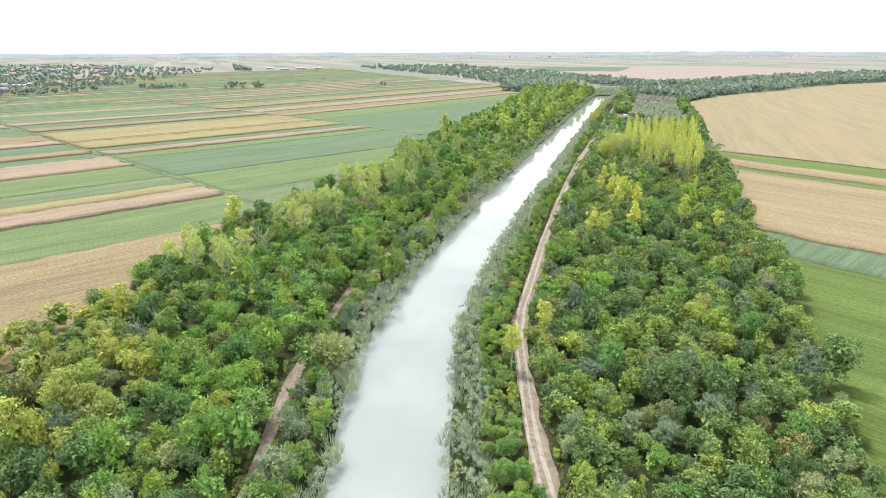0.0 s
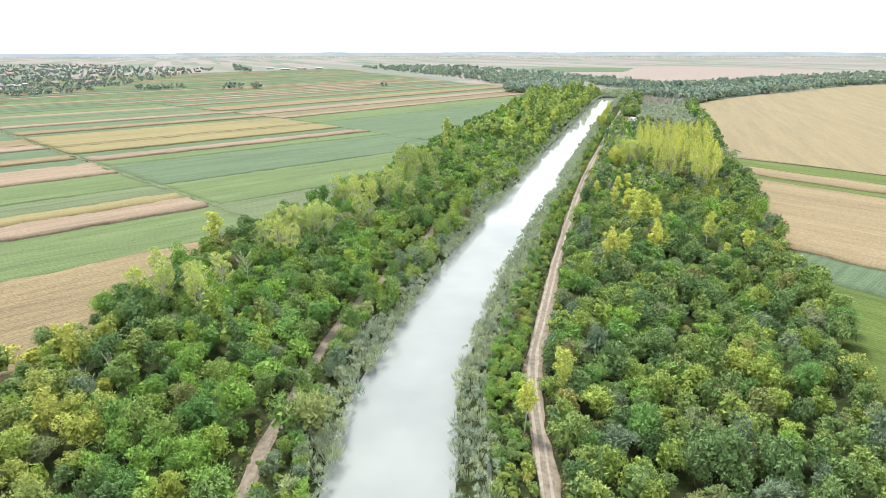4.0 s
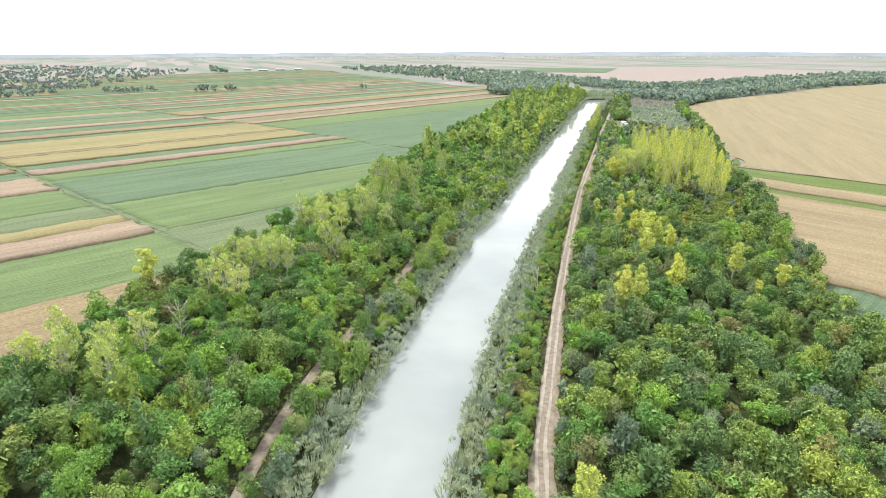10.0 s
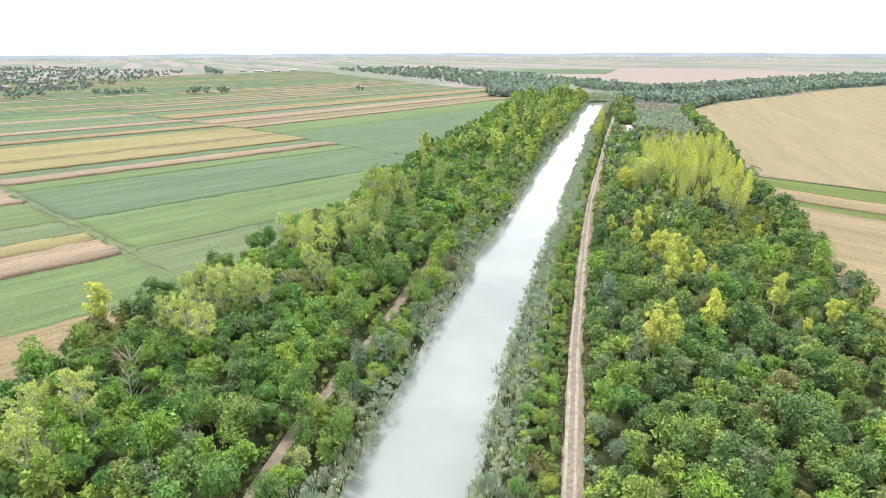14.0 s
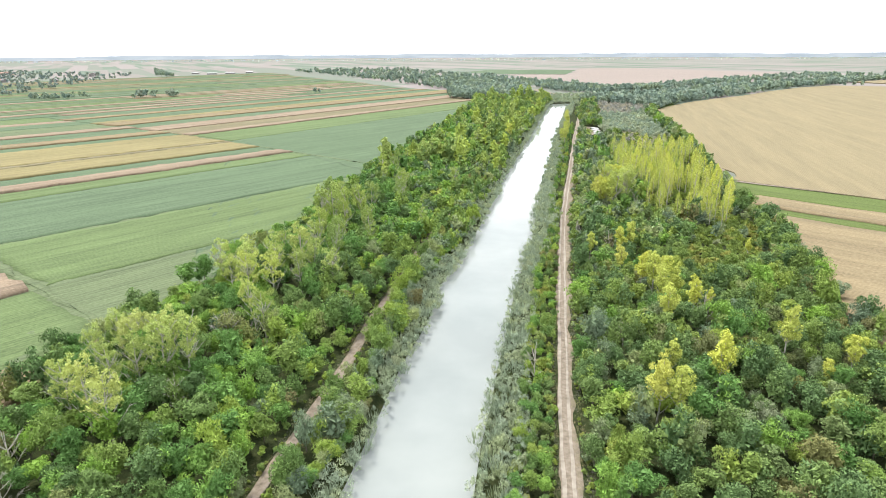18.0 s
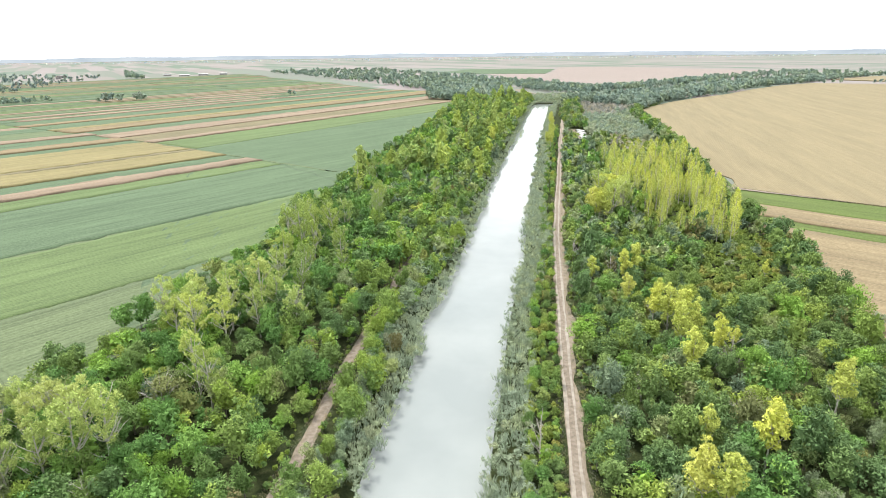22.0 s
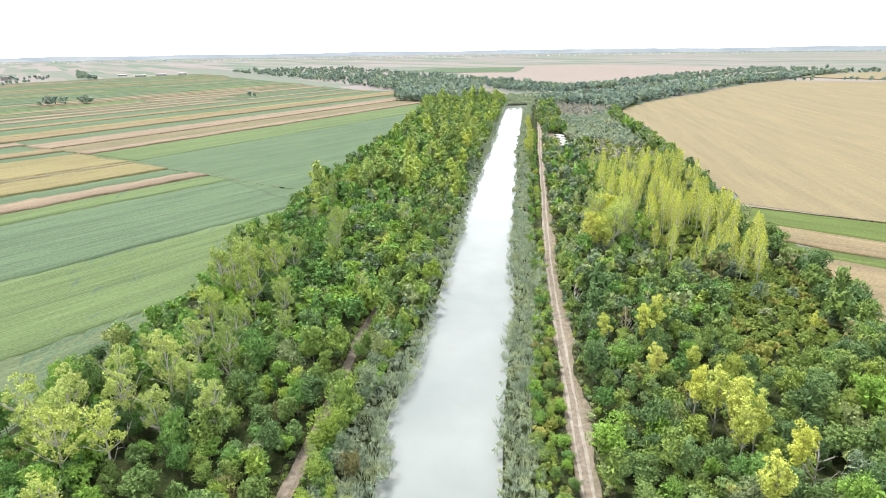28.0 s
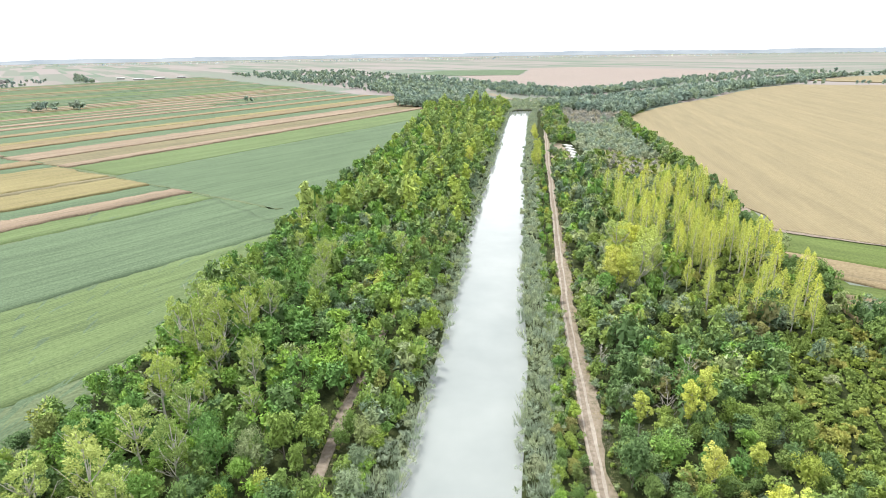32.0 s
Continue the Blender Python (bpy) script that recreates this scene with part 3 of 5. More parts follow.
path_slab("bank_path", ((74, 860), (86, 775), (115, 738), (142, 752), (193, 800), (262, 840), (330, 905)), 5.0, 0.2, VERGE, "bare brown dyke beyond the marsh")


# ---- plants: makers ----
ICO = np.array([(0, 0, 1)] + [(0.894 * math.cos(a), 0.894 * math.sin(a), 0.447) for a in np.arange(5) * 2 * math.pi / 5]
               + [(0.894 * math.cos(a), 0.894 * math.sin(a), -0.447) for a in (np.arange(5) + 0.5) * 2 * math.pi / 5] + [(0, 0, -1)])
ICO_F = np.array([(0, 1 + i, 1 + (i + 1) % 5) for i in range(5)] + [(1 + i, 6 + i, 1 + (i + 1) % 5) for i in range(5)]
                 + [(1 + (i + 1) % 5, 6 + i, 6 + (i + 1) % 5) for i in range(5)] + [(6 + i, 11, 6 + (i + 1) % 5) for i in range(5)])


def unit(a):
    return a / np.maximum(np.linalg.norm(a, axis=-1, keepdims=True), 1e-9)


def leaves_at(pos, way, size, rng, slim=0.3):
    """Pointed leaf sprays, growing from points along given ways."""
    n = len(pos)
    t = unit(way)
    b = unit(np.cross(t, rng.normal(0, 1, (n, 3)) + np.array((0, 0, 0.6))))
    s = (size * rng.uniform(0.65, 1.35, n))[:, None]
    v = np.stack([pos - t * s * 0.6 + b * s * slim, pos - t * s * 0.6 - b * s * slim, pos + t * s], 1).reshape(-1, 3)
    return v, np.arange(3 * n).reshape(-1, 3)


def leaf_scales(pos, out, size, rng, slim=0.5, lift=0.35):
    """Leaf sprays that lie on a crown's surface: they face outwards, loosely, with their tips lifted."""
    n = unit(out + rng.normal(0, 0.38, pos.shape))
    t = unit(unit(np.cross(n, rng.normal(0, 1, pos.shape))) + lift * n + np.array((0, 0, 0.35)))
    b = unit(np.cross(n, t))
    s = (size * rng.uniform(0.6, 1.4, len(pos)))[:, None]
    v = np.stack([pos - t * s * 0.6 + b * s * slim, pos - t * s * 0.6 - b * s * slim, pos + t * s], 1).reshape(-1, 3)
    return v, np.arange(3 * len(pos)).reshape(-1, 3)


def crown_shape(seed, radius, height, base, lobes, leaves, size, squash=0.85, gaps=0.0, heart=0.22, slim=0.5, lump=(0.36, 0.52), sprigs=5, lift=0.35, low=0.25):
    """A domed crown: lobes round a trunk, sprigs on each lobe, leaf sprays on each sprig. Points and triangles, standing on z = 0."""
    rng = np.random.default_rng(seed)
    d = unit(rng.normal(0, 1, (lobes, 3)) + np.array((0, 0, low)))
    half = (height - base) / 2
    c = d * (rng.uniform(0.34, 0.7, lobes)[:, None]) * np.array((radius, radius, half))
    c[0] = (0, 0, half * 0.45)
    c[:, 2] += base + half
    r = min(radius, half * 1.15) * rng.uniform(*lump, lobes)
    e = unit(rng.normal(0, 1, (lobes, sprigs, 3)) + np.array((0, 0, 0.55)) + 0.5 * d[:, None])
    sc = c[:, None] + e * (r * 0.62)[:, None, None] * np.array((1, 1, squash))
    sr = r[:, None] * rng.uniform(0.42, 0.66, (lobes, sprigs))
    sc, sr, e = sc.reshape(-1, 3), sr.ravel(), e.reshape(-1, 3)
    pick = rng.choice(len(sr), leaves, p=sr**2 / (sr**2).sum())
    dirs = unit(rng.normal(0, 1, (leaves, 3)) + np.array((0, 0, 0.4)) + 0.6 * e[pick])
    pos = sc[pick] + dirs * (sr[pick] * np.where(rng.uniform(0, 1, leaves) < 0.2, rng.uniform(0.1, 0.7, leaves), rng.uniform(0.75, 1.12, leaves)))[:, None] * np.array((1, 1, squash))
    out = dirs * 0.65 + e[pick] * 0.35 + np.array((0, 0, 0.25))
    if gaps:
        keep = np.sin(pos[:, 0] * 2.3 + seed) * np.sin(pos[:, 1] * 2.1) * np.sin(pos[:, 2] * 1.7 + 1) > -1 + gaps * 1.1
        pos, out = pos[keep], out[keep]
    v, f = leaf_scales(pos, out, size, rng, slim, lift)
    if heart:
        k = int(leaves * heart)
        inner = unit(rng.normal(0, 1, (k, 3))) * (rng.uniform(0, 1, (k, 1)) ** 0.45) * np.array((radius, radius, half)) * 0.58 + np.array((0, 0, base + half * 0.95))
        v2, f2 = leaf_scales(inner, rng.normal(0, 0.6, (k, 3)) + np.array((0, 0, 0.5)), size * 2.0, rng, 0.6, lift)
        v, f = np.vstack([v, v2]), np.vstack([f, f2 + len(v)])
    return v, f


def tube(points, radii, sides=6):
    """A tapered limb along points."""
    p, out, faces = np.array(points, float), [], []
    for i, (q, r) in enumerate(zip(p, radii)):
        d = unit(p[min(i + 1, len(p) - 1)] - p[max(i - 1, 0)])
        a = unit(np.cross(d, (0.31, 0.95, 0.1)))
        b = np.cross(d, a)
        out += [q + r * (math.cos(2 * math.pi * k / sides) * a + math.sin(2 * math.pi * k / sides) * b) for k in range(sides)]
    for i in range(len(p) - 1):
        for k in range(sides):
            a, b, c, d = i * sides + k, i * sides + (k + 1) % sides, (i + 1) * sides + (k + 1) % sides, (i + 1) * sides + k
            faces += [(a, b, c), (a, c, d)]
    return np.array(out), np.array(faces)


def join(pieces):
    vs, fs, n = [], [], 0
    for v, f in pieces:
        vs.append(v)
        fs.append(f + n)
        n += len(v)
    return np.vstack(vs), np.vstack(fs)


def trunk_shape(seed, height, thick, limbs=4, reach=0.8, twigs=0, upright=0.9):
    """A bent tapered trunk with limbs, and twigs on them."""
    rng = np.random.default_rng(seed)
    z = np.linspace(-0.1, height, 6)
    bend = np.cumsum(rng.normal(0, 0.05 * height / 6, (6, 2)), 0)
    bend[0] = 0
    stem = np.column_stack([bend, z])
    out = [tube(stem, thick * np.linspace(1, 0.25, 6))]
    for k in range(limbs):
        h = rng.uniform(0.3, 0.9)
        i = int(h * 5)
        start = stem[i]
        a = rng.uniform(0, 6.28)
        way = np.array((math.cos(a), math.sin(a), upright + rng.uniform(-0.2, 0.5)))
        length = reach * rng.uniform(0.6, 1.1) * (1.2 - h * 0.6)
        mid = start + way * length * 0.5 + rng.normal(0, 0.05, 3)
        tip = start + way * length + np.array((0, 0, 0.2 * length))
        out.append(tube([start, mid, tip], np.array((0.45, 0.28, 0.1)) * thick, 5))
        for _ in range(twigs):
            s = start + (tip - start) * rng.uniform(0.3, 0.95)
            w = unit(way + rng.normal(0, 0.6, 3)) * length * rng.uniform(0.25, 0.5)
            out.append(tube([s, s + w * 0.55 + rng.normal(0, 0.04, 3), s + w], np.array((0.16, 0.11, 0.05)) * thick, 3))
    return out[0], join(out[1:])


def tree_maker(name, label, category, group, leaf, variants, bark=None):
    """Meshes for a kind of tree: a list of (trunk, crown); returns a function that plants one."""
    meshes = []
    for trunk, crown, dead in variants:
        tm = mesh_of("trunk", *join(trunk), DEADWOOD if dead else bark or BARK)
        meshes.append((tm, mesh_of("crown", *crown, LEAF[leaf]) if crown is not None else None))

    def plant(x, y, k, scale=1.0, turn=0.0, tall=1.0, text="", z=0.05):
        ob = new(name)
        ob.matrix_world = Matrix.LocRotScale((x, y, z), Euler((0, 0, turn)), (scale, scale, scale * tall))
        tagged(ob, text or label, category, group)
        tm, cm = meshes[k % len(meshes)]
        part("trunk", tm, ob)
        if cm:
            part("crown", cm, ob)
        return ob
    return plant


def bush_set(seeds, leaves, size, radius=2.2, height=5.0, base=0.4, lobes=8, **kw):
    return [(trunk_shape(s, height * 0.55, 0.1, 3, 1.0), crown_shape(s, radius * (0.9 + 0.06 * (i % 4)), height * (0.88 + 0.08 * (i % 3)), base, lobes + i % 2, leaves, size, **kw), False) for i, s in enumerate(seeds)]


def poplar_crown(seed, height, radius, leaves, size):
    """A narrow upswept crown: leaf sprays in a spindle with notches."""
    rng = np.random.default_rng(seed)
    z = rng.beta(1.5, 1.35, leaves)
    a = rng.uniform(0, 6.28, leaves)
    prof = np.sin(np.clip(z * 0.93 + 0.07, 0, 1) * math.pi) ** 0.7 * (1.15 - 0.45 * z)
    lump = 1 + 0.38 * np.sin(3 * a + 9 * z + seed) + 0.15 * np.sin(17 * z + 2 * a)
    r = radius * prof * lump * np.sqrt(rng.uniform(0.25, 1, leaves))
    pos = np.column_stack([r * np.cos(a), r * np.sin(a), height * (0.26 + 0.76 * z)])
    dirs = np.column_stack([np.cos(a), np.sin(a), 0.5 + 0 * a])
    return leaves_at(pos, unit(dirs + rng.normal(0, 0.5, dirs.shape)), size, rng)


plant_bush = tree_maker("shrub_tree", "dense dark green shrub tree in the thicket", "tree", "thicket trees", "bush", bush_set((11, 12, 13, 14, 15), 1250, 0.15))
plant_acacia = tree_maker("acacia_tree", "fresh green acacia tree with feathery crown", "tree", "acacia trees", "acacia", bush_set((21, 22, 23, 24), 1250, 0.16, 2.3, 5.4, 0.6, 9, squash=0.65, slim=0.34, lift=0.6))
plant_hazel = tree_maker("hazel_bush", "mid-green hazel bush with upright sprays", "bush", "hazel bushes", "hazel", bush_set((25, 26, 27, 28), 1100, 0.15, 2.0, 4.6, 0.3, 8, squash=1.1, slim=0.4, lift=0.8))
plant_willow = tree_maker("willow_bush", "rounded grey-green willow bush", "bush", "willow bushes", "willow", bush_set((31, 32, 33, 34), 1250, 0.15, 2.1, 4.4, 0.2, 9, slim=0.26, lift=0.7))
plant_elm = tree_maker("elm_tree", "dense young elm with rounded dark green crown", "tree", "young elms", "elm", bush_set((401, 402, 403, 404, 405), 1250, 0.15, 2.3, 5.2, 0.4, 9, lift=0.5, squash=0.95))
plant_hawthorn = tree_maker("hawthorn_bush", "mid-green hawthorn bush in the thicket", "bush", "hawthorn bushes", "hawthorn", bush_set((411, 412, 413, 414), 1100, 0.145, 2.0, 4.4, 0.3, 8))
plant_golden = tree_maker("golden_acacia", "acacia tree turning golden yellow", "tree", "golden acacias", "golden", bush_set((35, 36, 37), 1250, 0.15, 2.2, 6.0, 1.0, 10, squash=0.7, slim=0.36))
plant_scrub = tree_maker("scrub_bush", "low yellowish green scrub bush", "bush", "scrub bushes", "scrub", bush_set((41, 42, 43), 460, 0.16, 1.5, 1.9, 0.0, 7, sprigs=3))
YEL = [(trunk_shape(s, 8.8, 0.14, 10, 1.7, 3), crown_shape(s, 1.9, 10.8, 2.0, 18, 2400, 0.15, heart=0.12, lump=(0.3, 0.5), lift=0.6, low=0.0), False) for s in (51, 52, 53, 54)]
plant_yellow = tree_maker("young_poplar", "young poplar with open yellow-green crown", "tree", "yellow-green poplars", "yellow", YEL, PALEBARK)
TALL = [(trunk_shape(s, 10.5, 0.2, 12, 2.9, 4), crown_shape(s, 2.9, 13.2, 1.8, 36, 3200, 0.145, gaps=0.32, heart=0.0, lump=(0.15, 0.3), lift=0.9, low=0.0, squash=1.1), False) for s in (61, 62, 63, 64)]
plant_tall = tree_maker("poplar_tree", "tall pale green poplar with thin crown", "tree", "tall poplars", "poplar", TALL, PALEBARK)
plant_pale = tree_maker("silver_poplar", "tall silvery pale poplar with wispy crown", "tree", "silver poplars", "pale", TALL, PALEBARK)
SPIN = [(trunk_shape(s, 10.5, 0.17, 7, 1.5), poplar_crown(s, 12.4, 1.5, 1700, 0.18), False) for s in (71, 72, 73, 74)]
plant_spindle = tree_maker("column_poplar", "slender column poplar turning yellow, in planted rows", "tree", "planted poplar grove", "yellow", SPIN, PALEBARK)
DEAD = [(trunk_shape(s, 7.0, 0.12, 14, 2.6, 8, 0.9), None, True) for s in (81, 82, 83)]
plant_dead = tree_maker("dead_tree", "bare bleached dead tree with thin twigs", "tree", "dead trees", "bush", DEAD)


# ---- plants: where they stand ----
def free_of(x, y, r):
    """Whether a plant of radius r leaves tracks and water clear."""
    if abs(x - float(track_left(y))) < 0.55 + 0.34 * r + 0.5 * max(0.0, math.sin(y / 11)) and y < 222:
        return False
    t = float(track_right(y))
    if t - 0.8 - 0.55 * r < x < t + 0.75 + 0.45 * r + max(0.0, float(verge_widen(np.array(y))) - 0.9) * 0.75 and y < 500:
        return False
    return not (float(canal_left(y)) - 1.5 < x < float(canal_right(y)) + 3.6)


def in_clearing(x, y):
    """The low scrub between the thicket and the poplar rows."""
    return ((x - 58 - (y - 221) * 0.5) / 9.5) ** 2 + ((y - 221) / 25) ** 2 < 1


def in_grove(x, y):
    return 244 < y < 330 and 43.5 + 0.5 * (y - 250) < x < edge_right(y) - 7


def in_yard(x, y):
    return y > 360 and track_right(y) + (24 if y < 408 else 14) < x < edge_right(y) - 7


STUFF = {k: [] for k in LEAF}
LOW = {
    "bush": [crown_shape(s, 2.2, 5.0, 0.2, 7, 760, 0.175) for s in (111, 112, 113, 114, 115, 116)],
    "acacia": [crown_shape(s, 2.3, 5.4, 0.4, 7, 760, 0.185, squash=0.65, slim=0.34, lift=0.6) for s in (121, 122, 123, 124)],
    "hazel": [crown_shape(s, 2.0, 4.6, 0.2, 7, 700, 0.175, squash=1.1, slim=0.4, lift=0.8) for s in (125, 126, 127, 128)],
    "willow": [crown_shape(s, 2.1, 4.4, 0.1, 7, 760, 0.175, slim=0.28, lift=0.7) for s in (131, 132, 133)],
    "golden": [crown_shape(s, 2.2, 6.0, 0.4, 8, 760, 0.2, squash=0.7, slim=0.36) for s in (134, 135)],
    "scrub": [crown_shape(s, 1.5, 1.8, 0.0, 4, 150, 0.24, sprigs=3) for s in (141, 142, 143)],
    "poplar": [crown_shape(s, 2.6, 10.0, 1.5, 9, 600, 0.34) for s in (151, 152, 153)],
    "yellow": [crown_shape(s, 2.0, 8.5, 1.6, 8, 460, 0.3) for s in (161, 162)],
    "elm": [crown_shape(s, 2.3, 5.1, 0.2, 7, 760, 0.175, lift=0.5, squash=0.95) for s in (311, 312, 313, 314)],
    "hawthorn": [crown_shape(s, 2.0, 4.4, 0.2, 7, 700, 0.165) for s in (315, 316, 317)],
    "silver": [crown_shape(s, 2.0, 3.6, 0.0, 4, 150, 0.44, slim=0.32, sprigs=3) for s in (321, 322, 323)],
    "twiggy": [crown_shape(s, 1.8, 3.0, 0.0, 4, 130, 0.4, slim=0.26, sprigs=3, lift=0.8) for s in (324, 325, 326)],
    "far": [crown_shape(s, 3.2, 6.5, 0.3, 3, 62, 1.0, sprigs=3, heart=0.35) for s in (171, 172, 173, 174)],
}
MIDDLING = {  # the same kinds for stands that are only seen from some way off
    "bush": [crown_shape(s, 2.2, 5.0, 0.2, 6, 270, 0.29, sprigs=4) for s in (511, 512, 513, 514)],
    "acacia": [crown_shape(s, 2.3, 5.4, 0.4, 6, 270, 0.31, squash=0.65, slim=0.36, lift=0.6, sprigs=4) for s in (521, 522, 523)],
    "hazel": [crown_shape(s, 2.0, 4.6, 0.2, 6, 260, 0.29, squash=1.1, slim=0.42, lift=0.8, sprigs=4) for s in (525, 526)],
    "willow": [crown_shape(s, 2.1, 4.4, 0.1, 6, 270, 0.29, slim=0.3, sprigs=4) for s in (531, 532)],
    "elm": [crown_shape(s, 2.3, 5.1, 0.2, 6, 270, 0.29, lift=0.5, squash=0.95, sprigs=4) for s in (541, 542, 543)],
    "hawthorn": [crown_shape(s, 2.0, 4.4, 0.2, 6, 260, 0.28, sprigs=4) for s in (545, 546)],
}
SPARSE = {  # the same kinds for stands far along the canal
    "elm": [crown_shape(s, 2.3, 5.0, 0.2, 5, 155, 0.43, sprigs=3) for s in (331, 332, 333)],
    "hawthorn": [crown_shape(s, 2.1, 4.4, 0.2, 5, 155, 0.41, sprigs=3) for s in (335, 336)],
    "bush": [crown_shape(s, 2.3, 5.0, 0.2, 5, 155, 0.43, sprigs=3) for s in (211, 212, 213, 214)],
    "acacia": [crown_shape(s, 2.3, 5.3, 0.4, 5, 155, 0.45, squash=0.75, sprigs=3) for s in (221, 222, 223)],
    "hazel": [crown_shape(s, 2.1, 4.6, 0.2, 5, 155, 0.43, sprigs=3) for s in (225, 226)],
    "willow": [crown_shape(s, 2.2, 4.4, 0.1, 5, 155, 0.41, slim=0.36, sprigs=3) for s in (231, 232)],
    "scrub": [crown_shape(s, 1.6, 1.7, 0.0, 3, 60, 0.4, sprigs=2) for s in (241, 242)],
    "poplar": [crown_shape(s, 2.6, 10.0, 1.5, 9, 260, 0.5, sprigs=3) for s in (251, 252)],
    "reed": [crown_shape(s, 1.1, 2.0, 0.0, 2, 60, 0.34, slim=0.26, sprigs=2, lift=1.2, heart=0.0) for s in range(264, 268)],
}


def reed_tuft(seed, blades=60, height=1.9, spread=0.8):
    rng = np.random.default_rng(seed)
    a, r = rng.uniform(0, 6.28, blades), spread * np.sqrt(rng.uniform(0, 1, blades))
    foot = np.column_stack([r * np.cos(a), r * np.sin(a), 0 * a])
    lean = np.column_stack([np.cos(a), np.sin(a), 0 * a]) * (rng.uniform(0.15, 0.8, blades))[:, None] + rng.normal(0, 0.15, (blades, 3)) * np.array((1, 1, 0))
    h = height * rng.uniform(0.7, 1.15, blades)
    side = unit(np.column_stack([-np.sin(a), np.cos(a), 0 * a]) + rng.normal(0, 0.5, (blades, 3)) * np.array((1, 1, 0)))
    w = rng.uniform(0.03, 0.06, blades)[:, None]
    tip = foot + lean * 1.1 + np.column_stack([0 * h, 0 * h, h])
    mid = foot + lean * 0.35 + np.column_stack([0 * h, 0 * h, h * 0.45])
    v = np.stack([mid - side * w, mid + side * w, tip], 1).reshape(-1, 3)
    return v, np.arange(3 * blades).reshape(-1, 3)


TINY = {k: [crown_shape(s, 2.0, 4.4, 0.1, 5, 260, 0.3, sprigs=3) for s in (341, 342, 343)] for k in ("hazel", "acacia", "golden", "willow")}
TINY["scrub"] = [crown_shape(s, 1.5, 1.8, 0.0, 3, 80, 0.33, sprigs=2) for s in (344, 345)]
LOW["straw"] = [tuple(p * k for p, k in zip(reed_tuft(s, 26, 1.0, 1.3), (0.42, 1))) for s in (346, 347, 348)]
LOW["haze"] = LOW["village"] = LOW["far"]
LOW["reed"] = [reed_tuft(181, 70), reed_tuft(182, 70)] + [crown_shape(s, 1.05, 2.1, 0.0, 3, 92, 0.21, slim=0.19, sprigs=3, lift=1.3, heart=0.0) for s in range(184, 190)]


def scatter(kind, x, y, k, scale, turn, tall=1.0, z=0.05):
    shapes = (SPARSE if y > 290 and kind in SPARSE else MIDDLING if y > 208 and kind in MIDDLING else TINY if scale < 0.5 and kind in TINY else LOW)[kind]
    v, f = shapes[k % len(shapes)]
    c, s = math.cos(turn), math.sin(turn)
    m = np.array(((c, s, 0), (-s, c, 0), (0, 0, 1))) * scale
    w = v @ m
    w[:, 2] *= tall
    STUFF[kind].append((w + np.array((x, y, z)), f))


PLANTERS = {"bush": plant_bush, "acacia": plant_acacia, "willow": plant_willow, "hazel": plant_hazel, "elm": plant_elm, "hawthorn": plant_hawthorn, "golden": plant_golden, "scrub": plant_scrub, "yellow": plant_yellow, "poplar": plant_tall}
COUNT = {k: 0 for k in PLANTERS}
NEAR_CAP = {"bush": 295, "acacia": 295, "hazel": 290, "elm": 295, "hawthorn": 290, "willow": 250, "golden": 80, "scrub": 180, "yellow": 60, "poplar": 60}


def put(kind, x, y, rng, scale, tall=1.0):
    k, turn = int(rng.integers(0, 99)), float(rng.uniform(0, 6.28))
    if kind in COUNT and COUNT[kind] < NEAR_CAP[kind] and 44 < y < 212 and rng.uniform() < 0.62:
        COUNT[kind] += 1
        PLANTERS[kind](x, y, k, scale, turn, tall)
    else:
        scatter(kind, x, y, k, scale, turn, tall)


YELLOWS = ((18.3, 143.5, 1.0), (20.4, 142.3, 0.95), (28.8, 150.7, 1.0), (42.7, 160.4, 1.0), (50.1, 156.0, 0.75), (29.7, 185.9, 0.95), (29.4, 178.9, 0.9), (32.5, 181.4, 0.85), (30.6, 182.9, 1.0), (33.8, 175.4, 0.85), (28.0, 187.9, 0.9), (27.4, 169.3, 0.95), (28.4, 208.1, 0.85), (31.4, 210.6, 0.9),
           (38.3, 179.5, 0.5), (32.4, 198.6, 0.6), (36.3, 217.8, 0.5), (25.9, 196.4, 0.75), (22.0, 208.4, 0.7), (45.1, 153.4, 0.5), (23.4, 154.1, 0.7))


def left_reeds(y):
    """How far the reeds reach in from the western waterline."""
    return max(0.0, 1.9 + 1.6 * math.sin(y / 13) + 0.9 * math.sin(y / 4.1 + 1))


